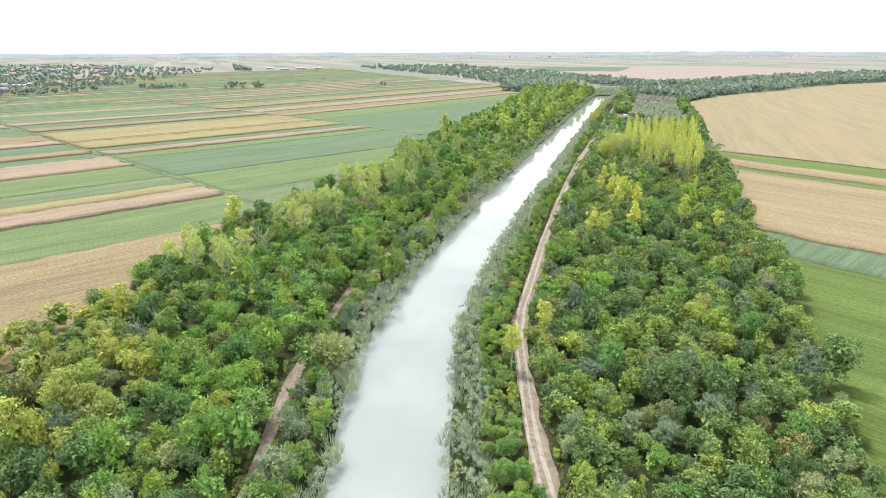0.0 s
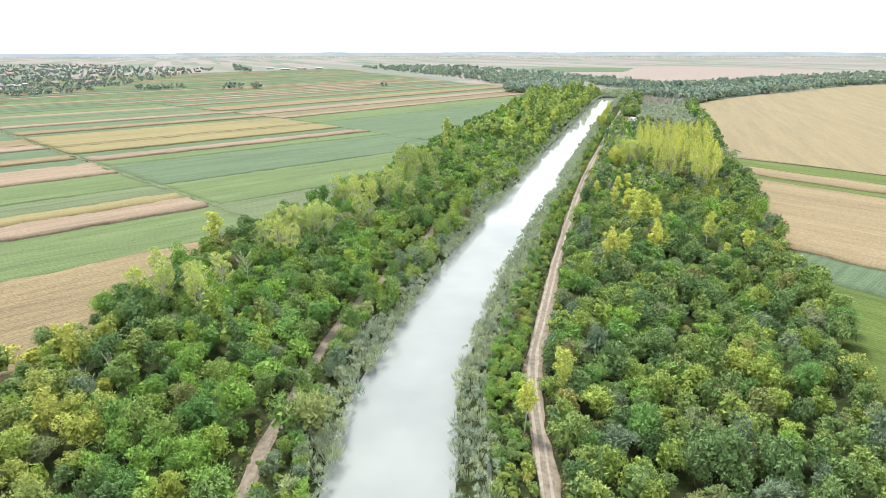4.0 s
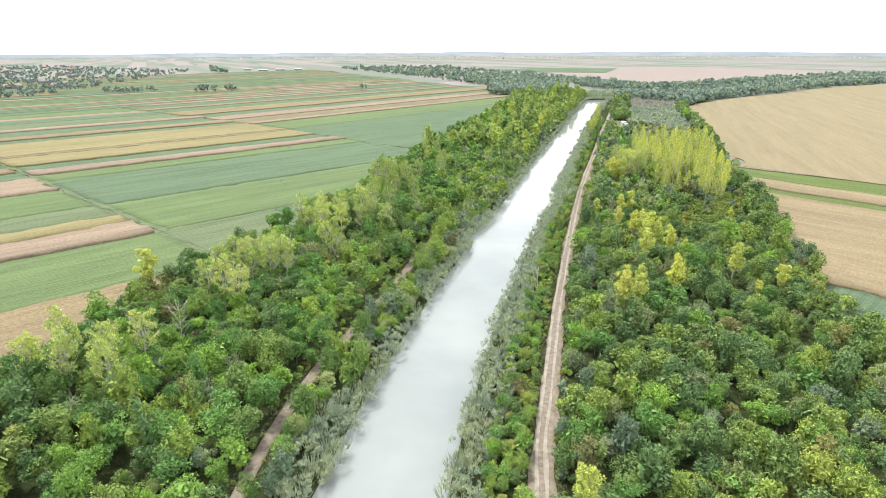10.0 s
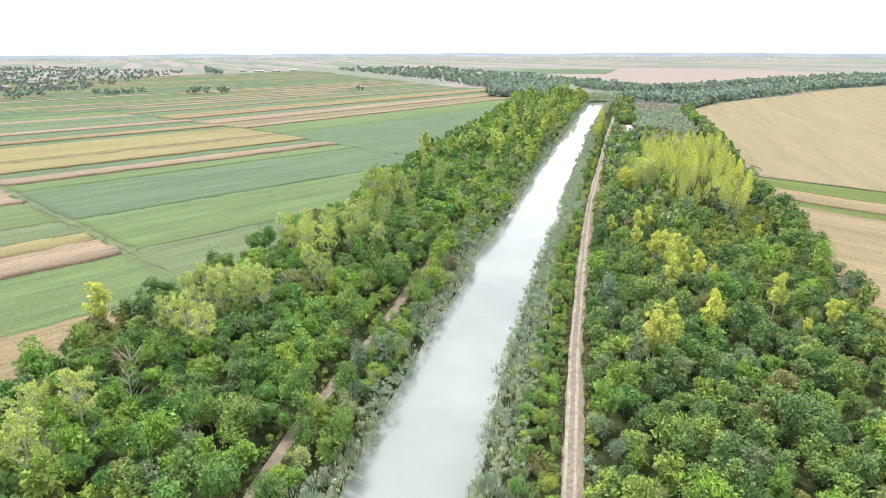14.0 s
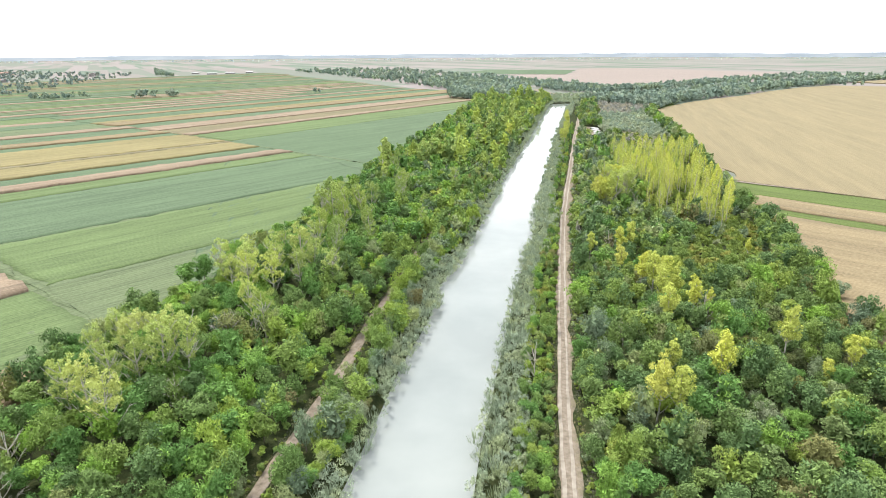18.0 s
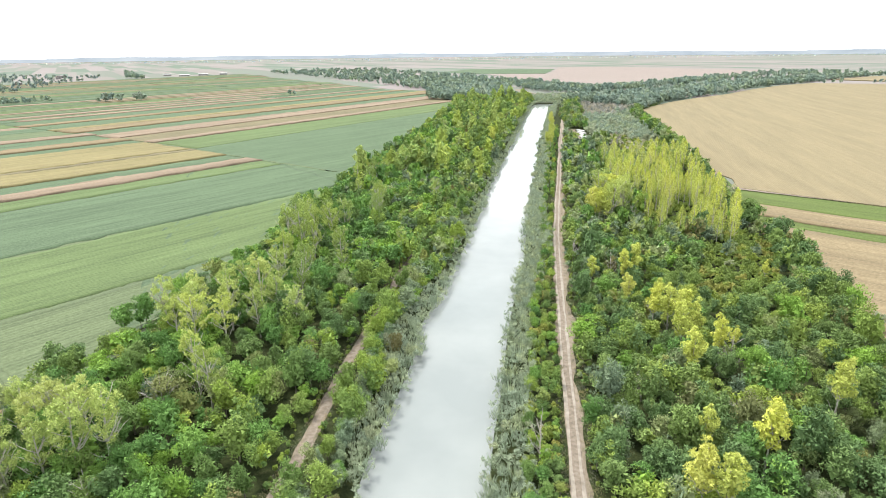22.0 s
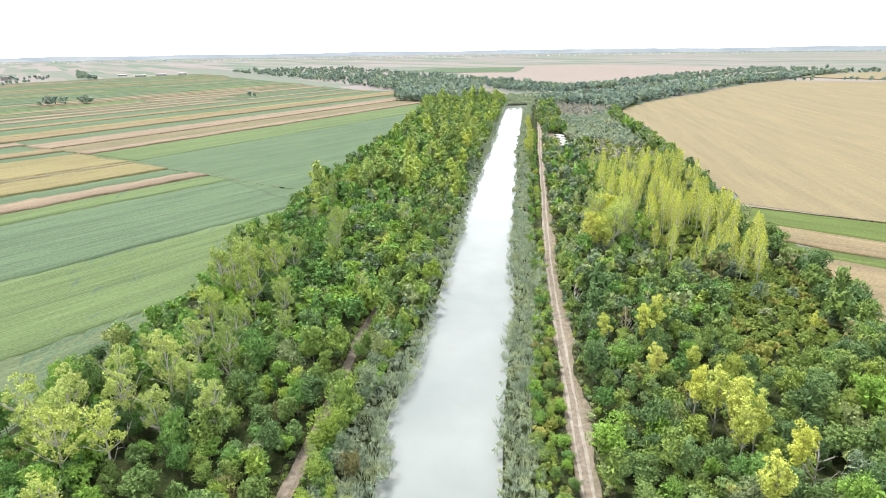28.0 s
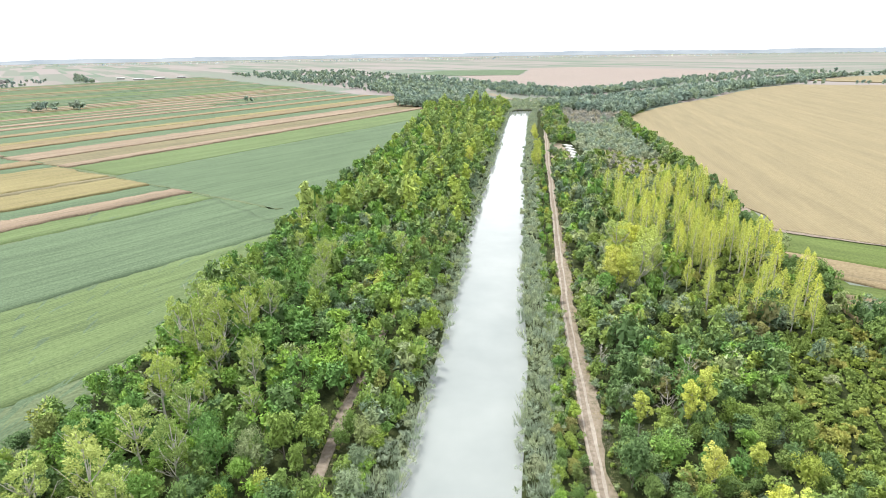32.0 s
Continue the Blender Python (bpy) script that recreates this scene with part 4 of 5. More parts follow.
def plant_wood(side, y0, y1, seed):
    rng = np.random.default_rng(seed)
    y = y0
    while y < y1:
        step = 3.05 if y < 330 else 3.7
        lo, hi = (edge_left(y) + 1.0, canal_left(y) - 1.3 - 0.6 * left_reeds(y)) if side == "left" else (track_right(y) + 0.5, edge_right(y) - 1.0)
        x = float(lo) + rng.uniform(0, step)
        while x < hi:
            px, py = x + rng.normal(0, 0.75), y + rng.normal(0, 0.8 if y < 330 else 1.3)
            x += step * rng.uniform(0.9, 1.2)
            r = (rng.uniform(0.66, 1.02) if rng.uniform() < 0.62 else rng.uniform(1.02, 1.4)) * (1.0 if y < 330 else 1.15)
            patch = noise.noise(Vector((px * 0.05, py * 0.05, 3.0 if side == "left" else 9.0)))
            q = rng.uniform()
            if side == "left":
                kind = "acacia" if q < 0.48 + 0.5 * patch else ("willow" if q > 0.92 else ("bush" if q < 0.78 else "hazel"))
                if py < 97 and px < -46 - 0.25 * (py - 60) and q < 0.5:
                    kind = "golden"
                if px > track_left(py) - 1 and q < 0.6:
                    kind = "hazel"
                if py > 300 and q < 0.07:
                    kind = "poplar"
                if px > canal_left(py) - 5.5 and q > 0.6:
                    kind = "willow"
            else:
                kind = "elm" if q < 0.46 - 0.4 * patch else ("hawthorn" if q < 0.8 else ("acacia" if q < 0.9 else "willow"))
                if py > 235 and q < 0.3:
                    kind = "willow"
                if in_grove(px, py):
                    kind, r = "scrub", 0.9
                if in_clearing(px, py):
                    if q < 0.93:
                        kind, r = "scrub", 0.9
                if in_yard(px, py):
                    patch = noise.noise(Vector((px * 0.045, py * 0.03, 17.0))) + 0.012 * (py - 450)
                    kind, r = ("twiggy", rng.uniform(0.7, 1.1)) if patch > 1.05 else ("silver", rng.uniform(0.7, 1.2)) if patch > -0.15 or px < track_right(py) + 22 else ("scrub", rng.uniform(0.8, 1.1)) if q < 0.8 else ("twiggy", 0.8)
            if ((px - 66 - (py - 432) * 0.12) / 7.5) ** 2 + ((py - 432) / 33) ** 2 < 1:
                continue
            if any((px - a) ** 2 + (py - b + 1.2) ** 2 < 3.0 for a, b, _ in YELLOWS):
                r *= 0.7
            if free_of(px, py, 2.1 * r):
                put(kind, px, py, rng, r, rng.uniform(0.75, 1.3))
        y += step * 0.92


def plant_bank(seed):
    """The dense low scrub between the reeds and the eastern track."""
    rng = np.random.default_rng(seed)
    y = 44.0
    while y < 480:
        step = 1.7 if y < 260 else 2.6
        x = float(canal_right(y)) + 4.6
        while x < float(track_right(y)) - 1.2:
            q, r = rng.uniform(), rng.uniform(0.38, 0.68)
            px, py = x + rng.normal(0, 0.3), y + rng.normal(0, 0.3)
            if px < float(track_right(py)) - 0.9 - 1.1 * r:
                kind = ("hazel", "scrub", "acacia", "hawthorn", "hazel", "golden")[int(q * 5.15)]
                put(kind, px, py, rng, r * (1.5 if kind == "scrub" else 1.0), rng.uniform(0.8, 1.1))
            x += step * rng.uniform(0.85, 1.15)
        y += step


plant_wood("left", 44, 688, 1)
plant_wood("right", 44, 640, 2)
plant_bank(4)


def plant_reeds(seed):
    rng = np.random.default_rng(seed)
    for y in np.arange(40, 656, 0.9):
        step = 1 if y < 230 else 2
        if step == 2 and int(y / 0.9) % 2:
            continue
        wid = 4.9 + 0.8 * math.sin(y / 17) + 0.4 * math.sin(y / 5.3)
        n = int(wid / (0.8 * (1 if y < 330 else 1.5)))
        for _ in range(n):
            o = rng.uniform(-0.5, wid)
            x = float(canal_right(y)) + o
            if abs(y - 73) < 0.9 and o < 3.2:
                continue
            s = rng.uniform(0.75, 1.15) * (1 if y < 230 else 1.35)
            scatter("reed", x, y + rng.uniform(-0.4, 0.4), int(rng.integers(99)), s, rng.uniform(0, 6.28), 1.0, -0.7 if o < 1.5 else -0.1)
        wid = left_reeds(y) + 0.5
        for _ in range(int((wid + 0.8) / 0.75)):
            o = rng.uniform(-1.2, wid)
            if o > wid - 0.75 and y < 330:
                scatter(("hazel", "willow", "acacia")[int(rng.integers(3))], float(canal_left(y)) - wid - 1.0, y, int(rng.integers(99)), rng.uniform(0.5, 0.75), rng.uniform(0, 6.28), rng.uniform(0.7, 1.0))
            scatter("reed", float(canal_left(y)) - o, y + rng.uniform(-0.4, 0.4), int(rng.integers(99)), rng.uniform(0.75, 1.2), rng.uniform(0, 6.28), 1.0, -0.7 if o < 1.5 else -0.1)


plant_reeds(5)
rng = np.random.default_rng(55)
for _ in range(130):
    t = rng.uniform(0, 1)
    scatter("reed", (1 - t) * (float(canal_left(655)) - 1) + t * (float(canal_right(655)) + 2), 657 + 3 * t + rng.uniform(-1.5, 4), int(rng.integers(99)), float(rng.uniform(0.9, 1.5)), float(rng.uniform(0, 6)), 0.8, -0.5)
for _ in range(420):
    y = rng.uniform(664, 742)
    scatter("reed", rng.uniform(58 - 0.05 * (y - 658), 110 + 0.25 * (y - 658)), y, int(rng.integers(99)), float(rng.uniform(1.3, 2.4)), float(rng.uniform(0, 6)))

# single trees that stand out, by place and size
for x, y, s in YELLOWS:
    plant_yellow(x, y, int(x * 7 + y), s, x + y, 1.1)
for x, y, s in ((1.1, 84.2, 0.8), (6.0, 91.8, 0.9), (37.1, 112.0, 0.5), (58.0, 148.5, 0.5), (58.5, 139.4, 0.5), (59.1, 211.2, 0.5), (-70.9, 142.1, 1.2), (56.3, 473.7, 1.1), (54.9, 460.6, 1.0), (45.7, 407.2, 0.9), (14.3, 396.0, 1.1)):
    plant_yellow(x, y, int(x * 7 + y), s, x + y)
for x, y, s in ((-55.0, 124.7, 0.85), (-58.8, 130.7, 0.9), (3.6, 153.9, 0.85), (-46.1, 162.6, 0.95), (-42.2, 165.6, 0.7), (-64.8, 102.9, 0.8), (-56.0, 110.8, 0.9), (-60.8, 114.8, 0.9), (35.3, 174.4, 0.85), (26.4, 210.5, 0.8), (29.4, 161.3, 0.6), (19.5, 166.2, 0.6), (-68.7, 95.0, 0.7), (-57.1, 86.9, 0.8), (21.5, 225.5, 0.7), (33.3, 219.7, 0.8), (-45.2, 143.6, 0.8), (-39.2, 186.6, 0.8), (44.2, 256.2, 0.8)):
    plant_dead(x, y, int(x * 3 + y), s, x * y)
for x, y, s in ((45.5, 98.0, 1.15), (46.5, 102.0, 1.0), (46.0, 94.4, 0.9)):
    plant_golden(x, y, int(y), s, x, 1.0, "pale yellow acacia at the field edge")
plant_bush(46.4, 85.9, 2, 1.6, 0.3, 1.0, "large rounded grey-green tree at the field edge")
plant_willow(-25.3, 79.5, 1, 1.6, 0.4, 1.1, "large round silver-green willow beside the track")
rng = np.random.default_rng(12)
for x, y in ((-65.7, 112.8), (-60.8, 115.8), (-56.0, 116.7), (-55.0, 106.8), (-62.8, 108.8), (-60.7, 157.5), (-56.8, 153.6), (-53.9, 156.5), (-50.0, 149.6), (-47.1, 151.6), (-54.9, 139.6), (-58.8, 141.6), (-50.1, 136.6), (-52.9, 148.6), (-61.7, 152.5), (-57.8, 158.5), (-55.9, 146.6), (-51.0, 153.6), (-58.9, 111.8), (-67.7, 108.8), (-52.8, 183.4), (-55.8, 186.4), (-49.9, 183.5), (-48.0, 179.5), (-46.0, 189.5), (-44.1, 181.5), (-39.2, 193.5), (-50.9, 187.4),
             (-48.0, 194.4), (-42.1, 195.5), (-41.1, 203.5)):
    plant_pale(x, y, int(rng.integers(9)), float(rng.uniform(0.76, 1.05)), float(rng.uniform(0, 6)))
for x, y in ((-47.9, 203.4), (-36.3, 201.6), (-40.2, 164.6), (-32.3, 221.6), (-37.2, 209.5), (-43.1, 215.5), (-39.2, 226.5), (-28.4, 266.6), (-40.1, 304.3), (-35.3, 310.4), (-31.4, 316.5), (-17.8, 351.9), (-26.6, 335.6), (-21.7, 342.8), (-29.4, 271.6),
             (-25.6, 324.7), (3.0, 522.9), (-10.3, 432.9), (7.2, 473.5), (10.8, 543.1)):
    plant_tall(x, y, int(rng.integers(9)), float(rng.uniform(0.72, 0.98)), float(rng.uniform(0, 6)))
for x, y in ((-45.1, 171.3), (-40.1, 186.5), (-34, 187.9), (-38, 216.6), (-30, 212.6), (-43.8, 220.9), (-27.5, 253.4), (-36.8, 284), (-11.5, 275.4), (-41, 254.9), (-34.4, 296.6), (-27.4, 258.9), (-18.8, 229.8), (-16.5, 364.9), (-3.2, 374.9), (33.9, 506.8), (-28.2, 278.9)):
    (plant_pale if y < 190 else plant_tall)(x, y, int(rng.integers(9)), float(rng.uniform(0.62, 0.9)), float(rng.uniform(0, 6)))
plant_yellow(14.3, 394, 2, 1.15, 0.4)
for x, y, s in ((42.6, 388, 1.0), (41.6, 393, 0.9), (48, 419, 1.05), (49.2, 426, 0.9), (47.2, 412, 0.7)):
    plant_yellow(x, y, int(y), s, x)
for x, y in ((-46.0, 231.4), (-40.1, 233.5), (-37.2, 237.5), (-46.9, 242.3), (-43.0, 238.4), (-42.1, 228.4), (-34.3, 242.5)):
    plant_tall(x, y, int(rng.integers(9)), float(rng.uniform(1.0, 1.25)), float(rng.uniform(0, 6)))
for i in range(-2, 9):
    for j in range(18):
        u, v = i / 8, j / 15
        x, y = 48 + 19 * u + (12 + 7 * u) * v, 247.5 - 16 * u + (77 + 22 * u) * v
        if (i >= 0 or j > 5) and (j > 3 or j < 2 or rng.uniform() < 0.4) and x < edge_right(y) - 5 and rng.uniform() > 0.4:
            plant_spindle(x + rng.normal(0, 0.5), y + rng.normal(0, 0.8), int(rng.integers(9)), float(rng.uniform(0.62, 0.88) if j < 2 else rng.uniform(0.75, 1.05)), float(rng.uniform(0, 6)))
for k in range(18):
    y = rng.uniform(253, 276)
    (plant_pale if k % 3 == 0 else plant_yellow)(39 + 0.3 * (y - 262) + rng.uniform(-5, 6), y, k, float(rng.uniform(0.95, 1.25)), float(rng.uniform(0, 6)))
for x, y, s in ((73.9, 271.1, 1.5), (75.9, 275.2, 1.4), (76.9, 255.0, 1.6), (74.9, 250.9, 1.4), (73.5, 233.7, 1.6), (71.0, 229.6, 1.5), (70.0, 216.4, 1.6), (68.0, 211.4, 1.4), (66.0, 204.2, 1.4), (53.5, 121.2, 1.5), (55.5, 136.4, 1.5), (51.0, 115.1, 1.3), (82.8, 296.7, 1.4), (80.8, 290.5, 1.3)):
    plant_bush(x, y, int(x + y), s, x, 1.05, "large rounded dark green tree at the field edge")

for y in np.arange(318, 575, 4.2):  # the hedge of round trees between the old yard and the maize
    scatter("elm" if rng.uniform() < 0.6 else "bush", float(edge_right(y)) - 2.6 + rng.normal(0, 0.9), y + rng.normal(0, 0.8), int(rng.integers(99)), float(rng.uniform(1.15, 1.6)), float(rng.uniform(0, 6)), float(rng.uniform(0.85, 1.1)))

# far woods
def belt(lower, upper, seed, n, scale=(1.0, 2.0), bias=1.0, kind="far"):
    rng = np.random.default_rng(seed)
    a, b = np.array(lower, float), np.array(upper, float)
    for _ in range(n):
        t, w = rng.uniform(0, 1) ** bias, rng.uniform(0, 1)
        ta = np.linspace(0, 1, len(a))
        tb = np.linspace(0, 1, len(b))
        p = np.array([np.interp(t, ta, a[:, k]) for k in (0, 1)]) * (1 - w) + np.array([np.interp(t, tb, b[:, k]) for k in (0, 1)]) * w
        scatter(kind, p[0], p[1], int(rng.integers(99)), float(rng.uniform(*scale)), float(rng.uniform(0, 6.28)), float(rng.uniform(0.8, 1.3)))


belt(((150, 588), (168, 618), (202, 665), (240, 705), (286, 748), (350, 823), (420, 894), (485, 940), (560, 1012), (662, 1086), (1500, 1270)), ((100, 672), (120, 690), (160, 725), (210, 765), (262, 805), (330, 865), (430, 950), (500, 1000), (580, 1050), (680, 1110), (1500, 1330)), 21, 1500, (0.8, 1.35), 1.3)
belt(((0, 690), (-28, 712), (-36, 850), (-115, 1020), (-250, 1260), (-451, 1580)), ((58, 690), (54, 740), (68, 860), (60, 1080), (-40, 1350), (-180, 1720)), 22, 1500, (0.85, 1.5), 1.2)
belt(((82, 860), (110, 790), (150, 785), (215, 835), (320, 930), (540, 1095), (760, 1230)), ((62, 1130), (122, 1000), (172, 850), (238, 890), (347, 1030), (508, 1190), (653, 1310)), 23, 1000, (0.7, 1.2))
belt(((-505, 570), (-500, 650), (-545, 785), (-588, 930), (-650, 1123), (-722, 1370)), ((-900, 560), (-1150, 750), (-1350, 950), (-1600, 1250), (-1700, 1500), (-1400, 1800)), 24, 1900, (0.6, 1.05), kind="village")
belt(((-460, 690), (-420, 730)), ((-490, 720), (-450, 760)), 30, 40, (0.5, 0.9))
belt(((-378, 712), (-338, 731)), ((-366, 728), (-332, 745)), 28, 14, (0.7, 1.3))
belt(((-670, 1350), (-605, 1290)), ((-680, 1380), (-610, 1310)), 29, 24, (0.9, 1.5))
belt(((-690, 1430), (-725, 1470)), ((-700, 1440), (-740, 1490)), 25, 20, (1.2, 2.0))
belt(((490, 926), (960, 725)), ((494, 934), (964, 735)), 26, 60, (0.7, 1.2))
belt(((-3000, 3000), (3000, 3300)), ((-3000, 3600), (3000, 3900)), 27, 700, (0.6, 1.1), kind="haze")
scatter("far", -189, 791, 1, 1.1, 0.3)
scatter("far", -184, 793, 2, 0.8, 1.3)
NAMES = {"bush": ("thicket", "dense dark green shrub thicket"), "acacia": ("acacia_thicket", "fresh green acacia thicket"), "hazel": ("hazel_thicket", "mid-green hazel thicket"), "elm": ("elm_thicket", "dense dark green elm thicket"), "hawthorn": ("hawthorn_thicket", "mid-green hawthorn thicket"), "village": ("village_trees_stand", "garden trees among the village houses, haze painted into their grey-green leaves"), "silver": ("silver_willow_stand", "silver-grey willow stand"), "twiggy": ("bare_shrub_stand", "pinkish grey leafless shrub stand"), "golden": ("golden_thicket", "yellowing acacia thicket"), "willow": ("willow_thicket", "grey-green willow thicket"), "scrub": ("low_scrub", "low yellowish scrub"), "straw": ("dry_grass", "dry straw-coloured grass along the dirt tracks"),
         "poplar": ("poplar_wood", "pale green poplar wood"), "yellow": ("young_poplar_wood", "yellow-green young poplars"), "reed": ("reed_bed", "grey-green reed bed along the canal bank"), "far": ("distant_wood", "distant tree belts across the plain, haze painted into their grey-green leaves"), "haze": ("farthest_wood", "farthest tree lines near the horizon, paled by haze in their colour")}
def plant_weeds(seed):
    """Knee-high weeds along the tracks and the wood's field edges."""
    rng = np.random.default_rng(seed)
    for y in np.arange(44, 270, 1.1):
        for line, y1, side, off in ((track_left, 235, -1, 1.3), (track_left, 235, 1, 1.3), (track_right, 300, -1, 1.6), (track_right, 300, 1, 1.7)):
            if y > y1:
                continue
            o = off - 0.3 + float(rng.exponential(0.8)) + (max(0.0, float(verge_widen(np.array(y))) - 0.9) * 0.7 if line is track_right and side > 0 else 0)
            if o < 5:
                scatter("scrub" if rng.uniform() < 0.7 else "hazel", float(line(y)) + side * o, y + rng.uniform(-0.4, 0.4), int(rng.integers(99)), float(rng.uniform(0.2, 0.42)), float(rng.uniform(0, 6.28)))

    for y in np.arange(44, 330, 0.35):
        widen = max(0.0, float(verge_widen(np.array(y))) - 0.9) * 0.75
        for line, side, off in ((track_right, 1, 1.2 + widen), (track_right, -1, 1.15), (track_left, 1, 0.8), (track_left, -1, 0.8)):
            if line is track_right or y < 235:
                scatter("straw", float(line(y)) + side * (off + abs(float(rng.normal(0.0, 0.35)))), y, int(rng.integers(99)), float(rng.uniform(0.5, 1.0)), float(rng.uniform(0, 6.28)))
        if widen > 0.7 and rng.uniform() < 0.35:
            scatter("scrub" if rng.uniform() < 0.6 else "willow", float(track_right(y)) + 1.5 + float(rng.uniform(0.35, 1.1)) * widen, y, int(rng.integers(99)), float(rng.uniform(0.22, 0.5)), float(rng.uniform(0, 6.28)), float(rng.uniform(0.5, 0.9)))
        if widen > 0.5:
            scatter("straw", float(track_right(y)) + 1.0 + float(rng.uniform(0.1, widen)), y, int(rng.integers(99)), float(rng.uniform(0.4, 1.0)), float(rng.uniform(0, 6.28)))


plant_weeds(9)


def plant_scrubland(seed):
    """Dense low scrub in the clearing, and a thinner one between the planted poplars."""
    rng = np.random.default_rng(seed)
    for _ in range(4600):
        x, y = rng.uniform(38, 96), rng.uniform(190, 330)
        if in_clearing(x, y) or (in_grove(x, y) and rng.uniform() < 0.4):
            scatter("scrub", x, y, int(rng.integers(99)), float(rng.uniform(0.4, 1.0)), float(rng.uniform(0, 6.28)), float(rng.uniform(0.5, 1.2)))


plant_scrubland(19)
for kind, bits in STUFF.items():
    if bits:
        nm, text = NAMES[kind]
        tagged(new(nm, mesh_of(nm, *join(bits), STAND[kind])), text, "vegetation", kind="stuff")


# ---- village and farm buildings on the plain ----
WALL = bark_material("weathered_plaster", (0.17, 0.16, 0.15), (0.25, 0.24, 0.23))
ROOFS = [bark_material("red_roof_tiles", (0.2, 0.135, 0.11), (0.27, 0.19, 0.155)), bark_material("grey_roof_sheets", (0.14, 0.14, 0.14), (0.2, 0.2, 0.2)), bark_material("white_roof_sheets", (0.36, 0.36, 0.36), (0.45, 0.45, 0.45))]


def plant_house(x, y, turn, size, roof, name="village_house", label="small plastered village house with gable roof", category="house", group="village houses"):
    """A gabled house: walls, two roof slopes with eaves, windows and a door."""
    lx, ly, h, rise = size
    ob = new(name)
    ob.matrix_world = pose(x, y, 0, 0, 0, math.degrees(turn))
    tagged(ob, label, category, group)
    a, b = lx / 2, ly / 2
    wv = [(-a, -b, 0), (a, -b, 0), (a, b, 0), (-a, b, 0), (-a, -b, h), (a, -b, h), (a, b, h), (-a, b, h), (-a, 0, h + rise), (a, 0, h + rise)]
    wf = [(0, 1, 5), (0, 5, 4), (2, 3, 7), (2, 7, 6), (1, 2, 6), (1, 6, 5), (3, 0, 4), (3, 4, 7), (5, 6, 9), (7, 4, 8)]
    part("wall", mesh_of("wall", wv, wf, WALL), ob)
    e, t = 0.5, 0.18
    for sgn in (-1, 1):
        lo, hi = h - e * rise / b, h + rise
        rv = [(-a - e, sgn * (b + e), lo + 0.02), (a + e, sgn * (b + e), lo + 0.02), (a + e, 0, hi + 0.02), (-a - e, 0, hi + 0.02)]
        rv += [(p, q, r + t) for p, q, r in rv]
        rf = [(0, 1, 2, 3), (7, 6, 5, 4), (0, 4, 5, 1), (1, 5, 6, 2), (2, 6, 7, 3), (3, 7, 4, 0)]
        part("roof", mesh_of("roof", rv, rf, ROOFS[roof]), ob)
    for k in range(max(2, int(lx / 4))):
        px = -a + (k + 0.5) * lx / max(2, int(lx / 4))
        for sgn in (-1, 1):
            yb = sgn * (b + 0.03)
            wv = [(px - 0.6, yb, 1.0), (px + 0.6, yb, 1.0), (px + 0.6, yb, 2.2), (px - 0.6, yb, 2.2), (px - 0.6, yb - sgn * 0.1, 1.0), (px + 0.6, yb - sgn * 0.1, 1.0), (px + 0.6, yb - sgn * 0.1, 2.2), (px - 0.6, yb - sgn * 0.1, 2.2)]
            part("window", mesh_of("window", wv, [(0, 1, 2, 3), (0, 4, 5, 1), (1, 5, 6, 2), (2, 6, 7, 3), (3, 7, 4, 0)], ROOFS[1]), ob, "dark window")
    return ob


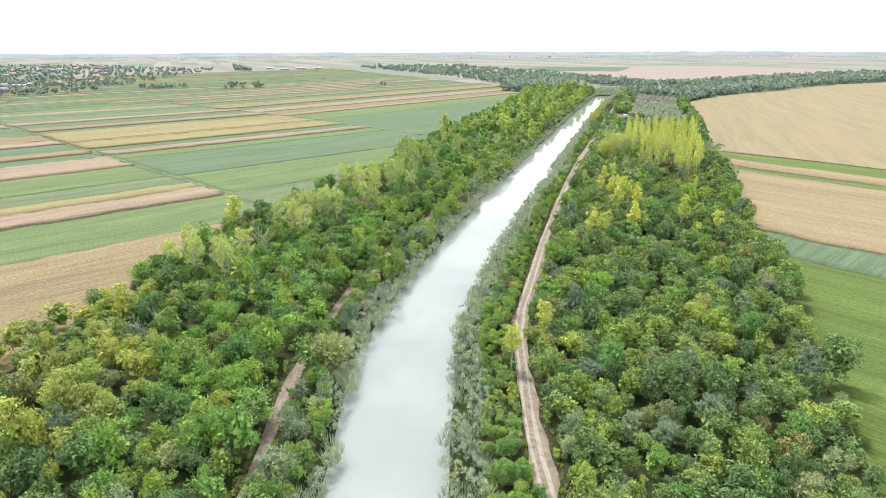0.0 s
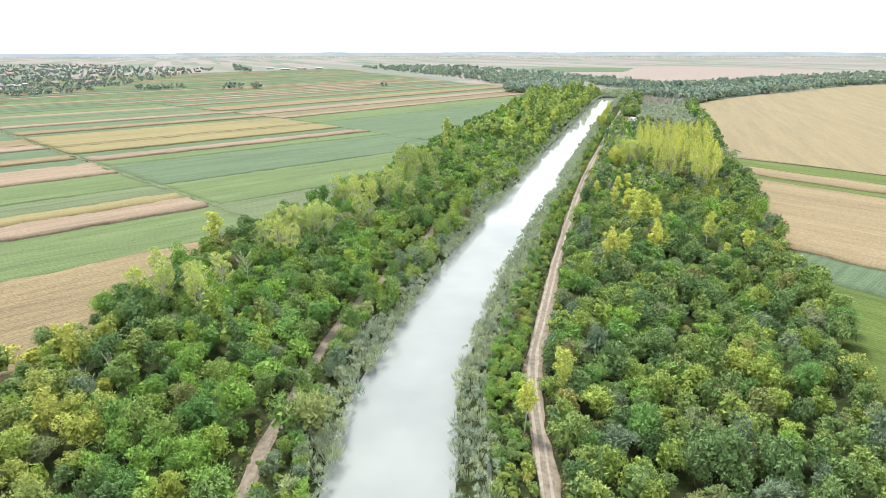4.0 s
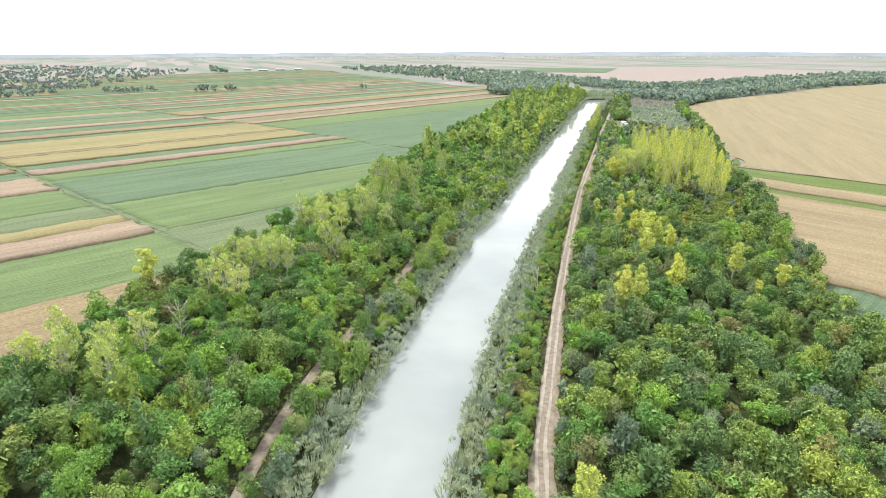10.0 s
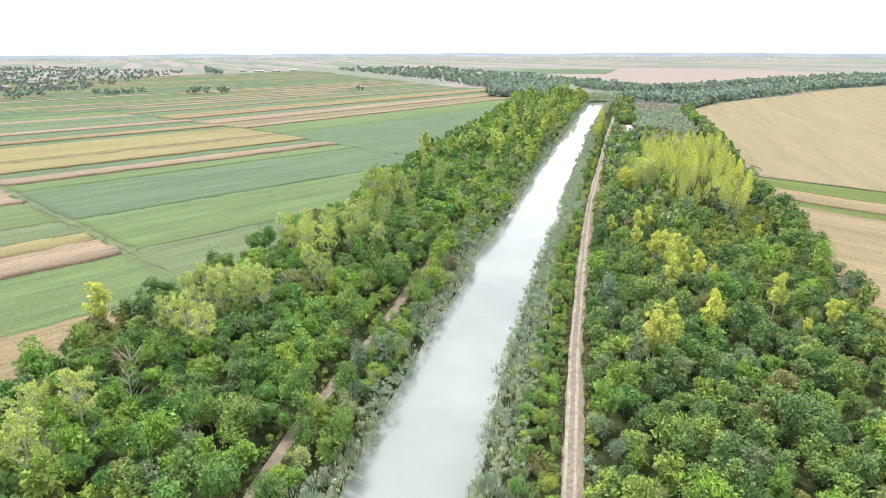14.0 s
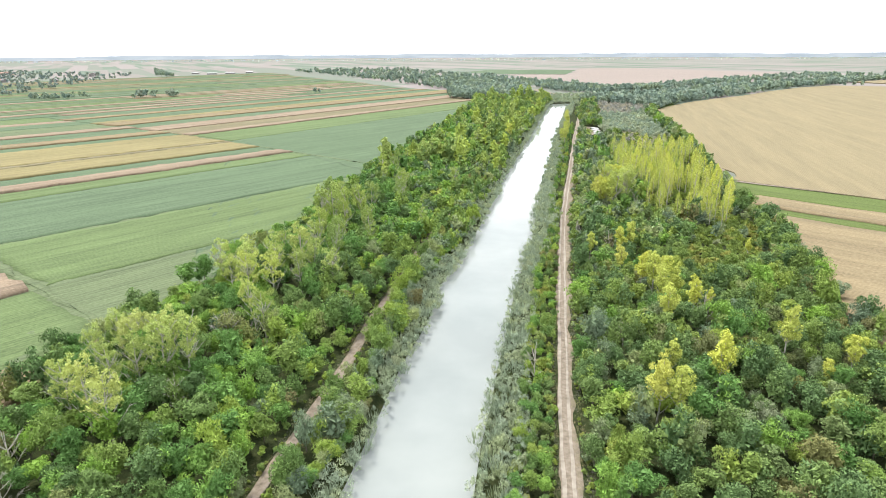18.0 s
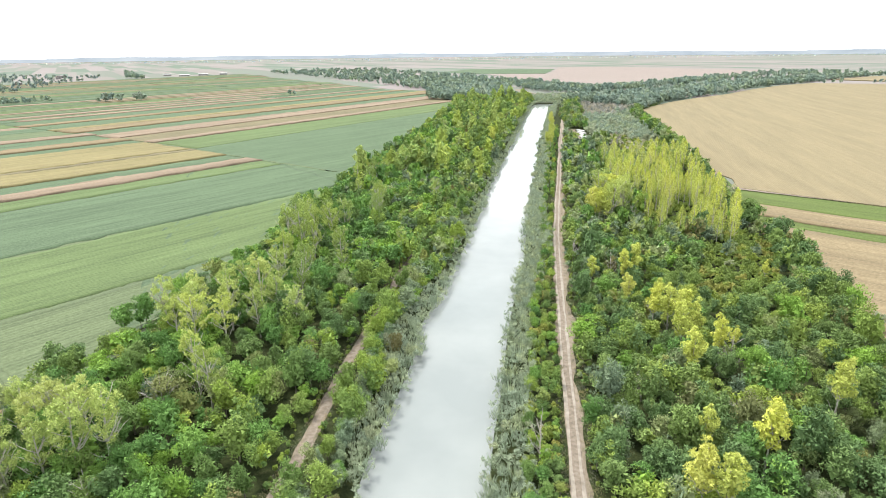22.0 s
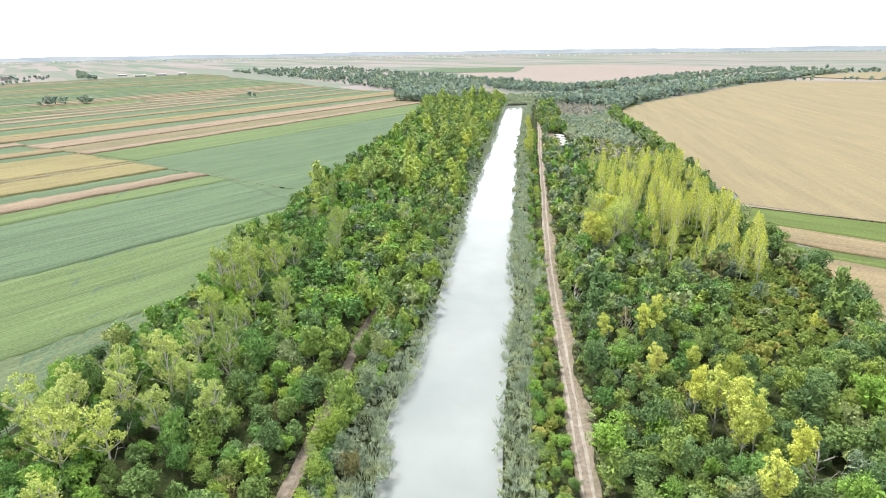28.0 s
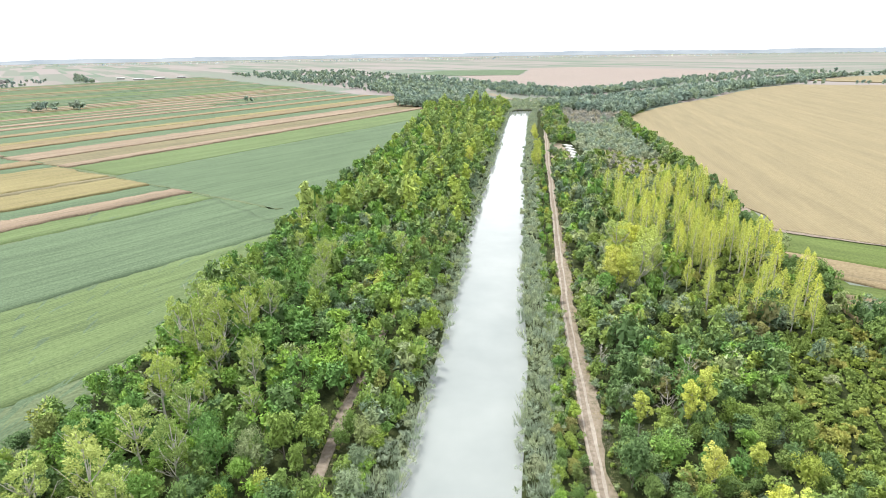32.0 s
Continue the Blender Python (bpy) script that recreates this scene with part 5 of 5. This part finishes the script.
rng = np.random.default_rng(31)
for k in range(46):
    t, w = rng.uniform(0, 1) ** 1.2, rng.uniform(0.05, 0.9)
    a = np.array((-520 - 210 * t, 600 + 780 * t))
    b = np.array((-880 - 700 * t, 600 + 1150 * t))
    p = a * (1 - w) + b * w
    plant_house(p[0], p[1], float(rng.uniform(0, 3.14)), (float(rng.uniform(9, 15)), float(rng.uniform(7, 9)), 3.2, 2.8), int(rng.choice((0, 0, 0, 1, 1))))
for x, y, lx in ((-674, 754, 34), (-655, 722, 34), (-632, 1460, 34), (-575, 1415, 44), (-550, 1455, 44), (-520, 1495, 34)):
    plant_house(x, y, 0.5, (lx * 0.45, 7, 2.6, 1.2), 2, "farm_shed", "long white farm shed on the plain", "farm building", "farm sheds")


# ---- the ruined yard beside the far track ----
CONCRETE = bark_material("bleached_concrete", (0.34, 0.34, 0.33), (0.5, 0.5, 0.49))


def block(name, x, y, turn, size, material, label, category, group, z=0.1, seed=0):
    """A chipped, slightly skewed slab."""
    bm = bmesh.new()
    bmesh.ops.create_cube(bm, size=1.0)
    rng = np.random.default_rng(seed)
    for v in bm.verts:
        v.co = Vector((v.co.x * size[0] + rng.normal(0, 0.08), v.co.y * size[1] + rng.normal(0, 0.08), (v.co.z + 0.5) * size[2] * (1 + rng.normal(0, 0.05))))
    bmesh.ops.bevel(bm, geom=list(bm.edges), offset=0.05, segments=1, affect="EDGES")
    me = bpy.data.meshes.new(name)
    bm.to_mesh(me)
    bm.free()
    me.materials.append(material)
    ob = new(name, me)
    ob.matrix_world = pose(x, y, z, 0, 0, turn)
    return tagged(ob, label, category, group)


for k in range(11):
    t = k / 10
    block("concrete_slab", 65.0 + 6.5 * t + (k % 2) * 1.2, 413 + 46 * t, 8 + 7 * (k % 3), (2.6 - 0.3 * (k % 3), 4.2, 0.5 + 0.2 * (k % 2)), CONCRETE, "bleached concrete slab of a ruined foundation", "concrete slab", "ruined foundation slabs", seed=k)
plant_house(70.5, 408, 1.3, (5.0, 3.6, 2.1, 0.5), 1, "yard_shed", "low shed with a grey sheet roof in the yard", "shed", "yard sheds")
polygon_slab("meadow", [(80, 388), (100, 380), (106, 410), (116, 453), (122, 490), (130, 540), (118, 580), (96, 586), (84, 500), (78, 440)], 0.12, CROP["meadow"], "dry pale meadow between the grey shrubs")
path_slab("yard_ground", ((57, 400), (61, 425), (66, 468)), 4.5, 0.13, VERGE, "bare brown ground of the old yard")
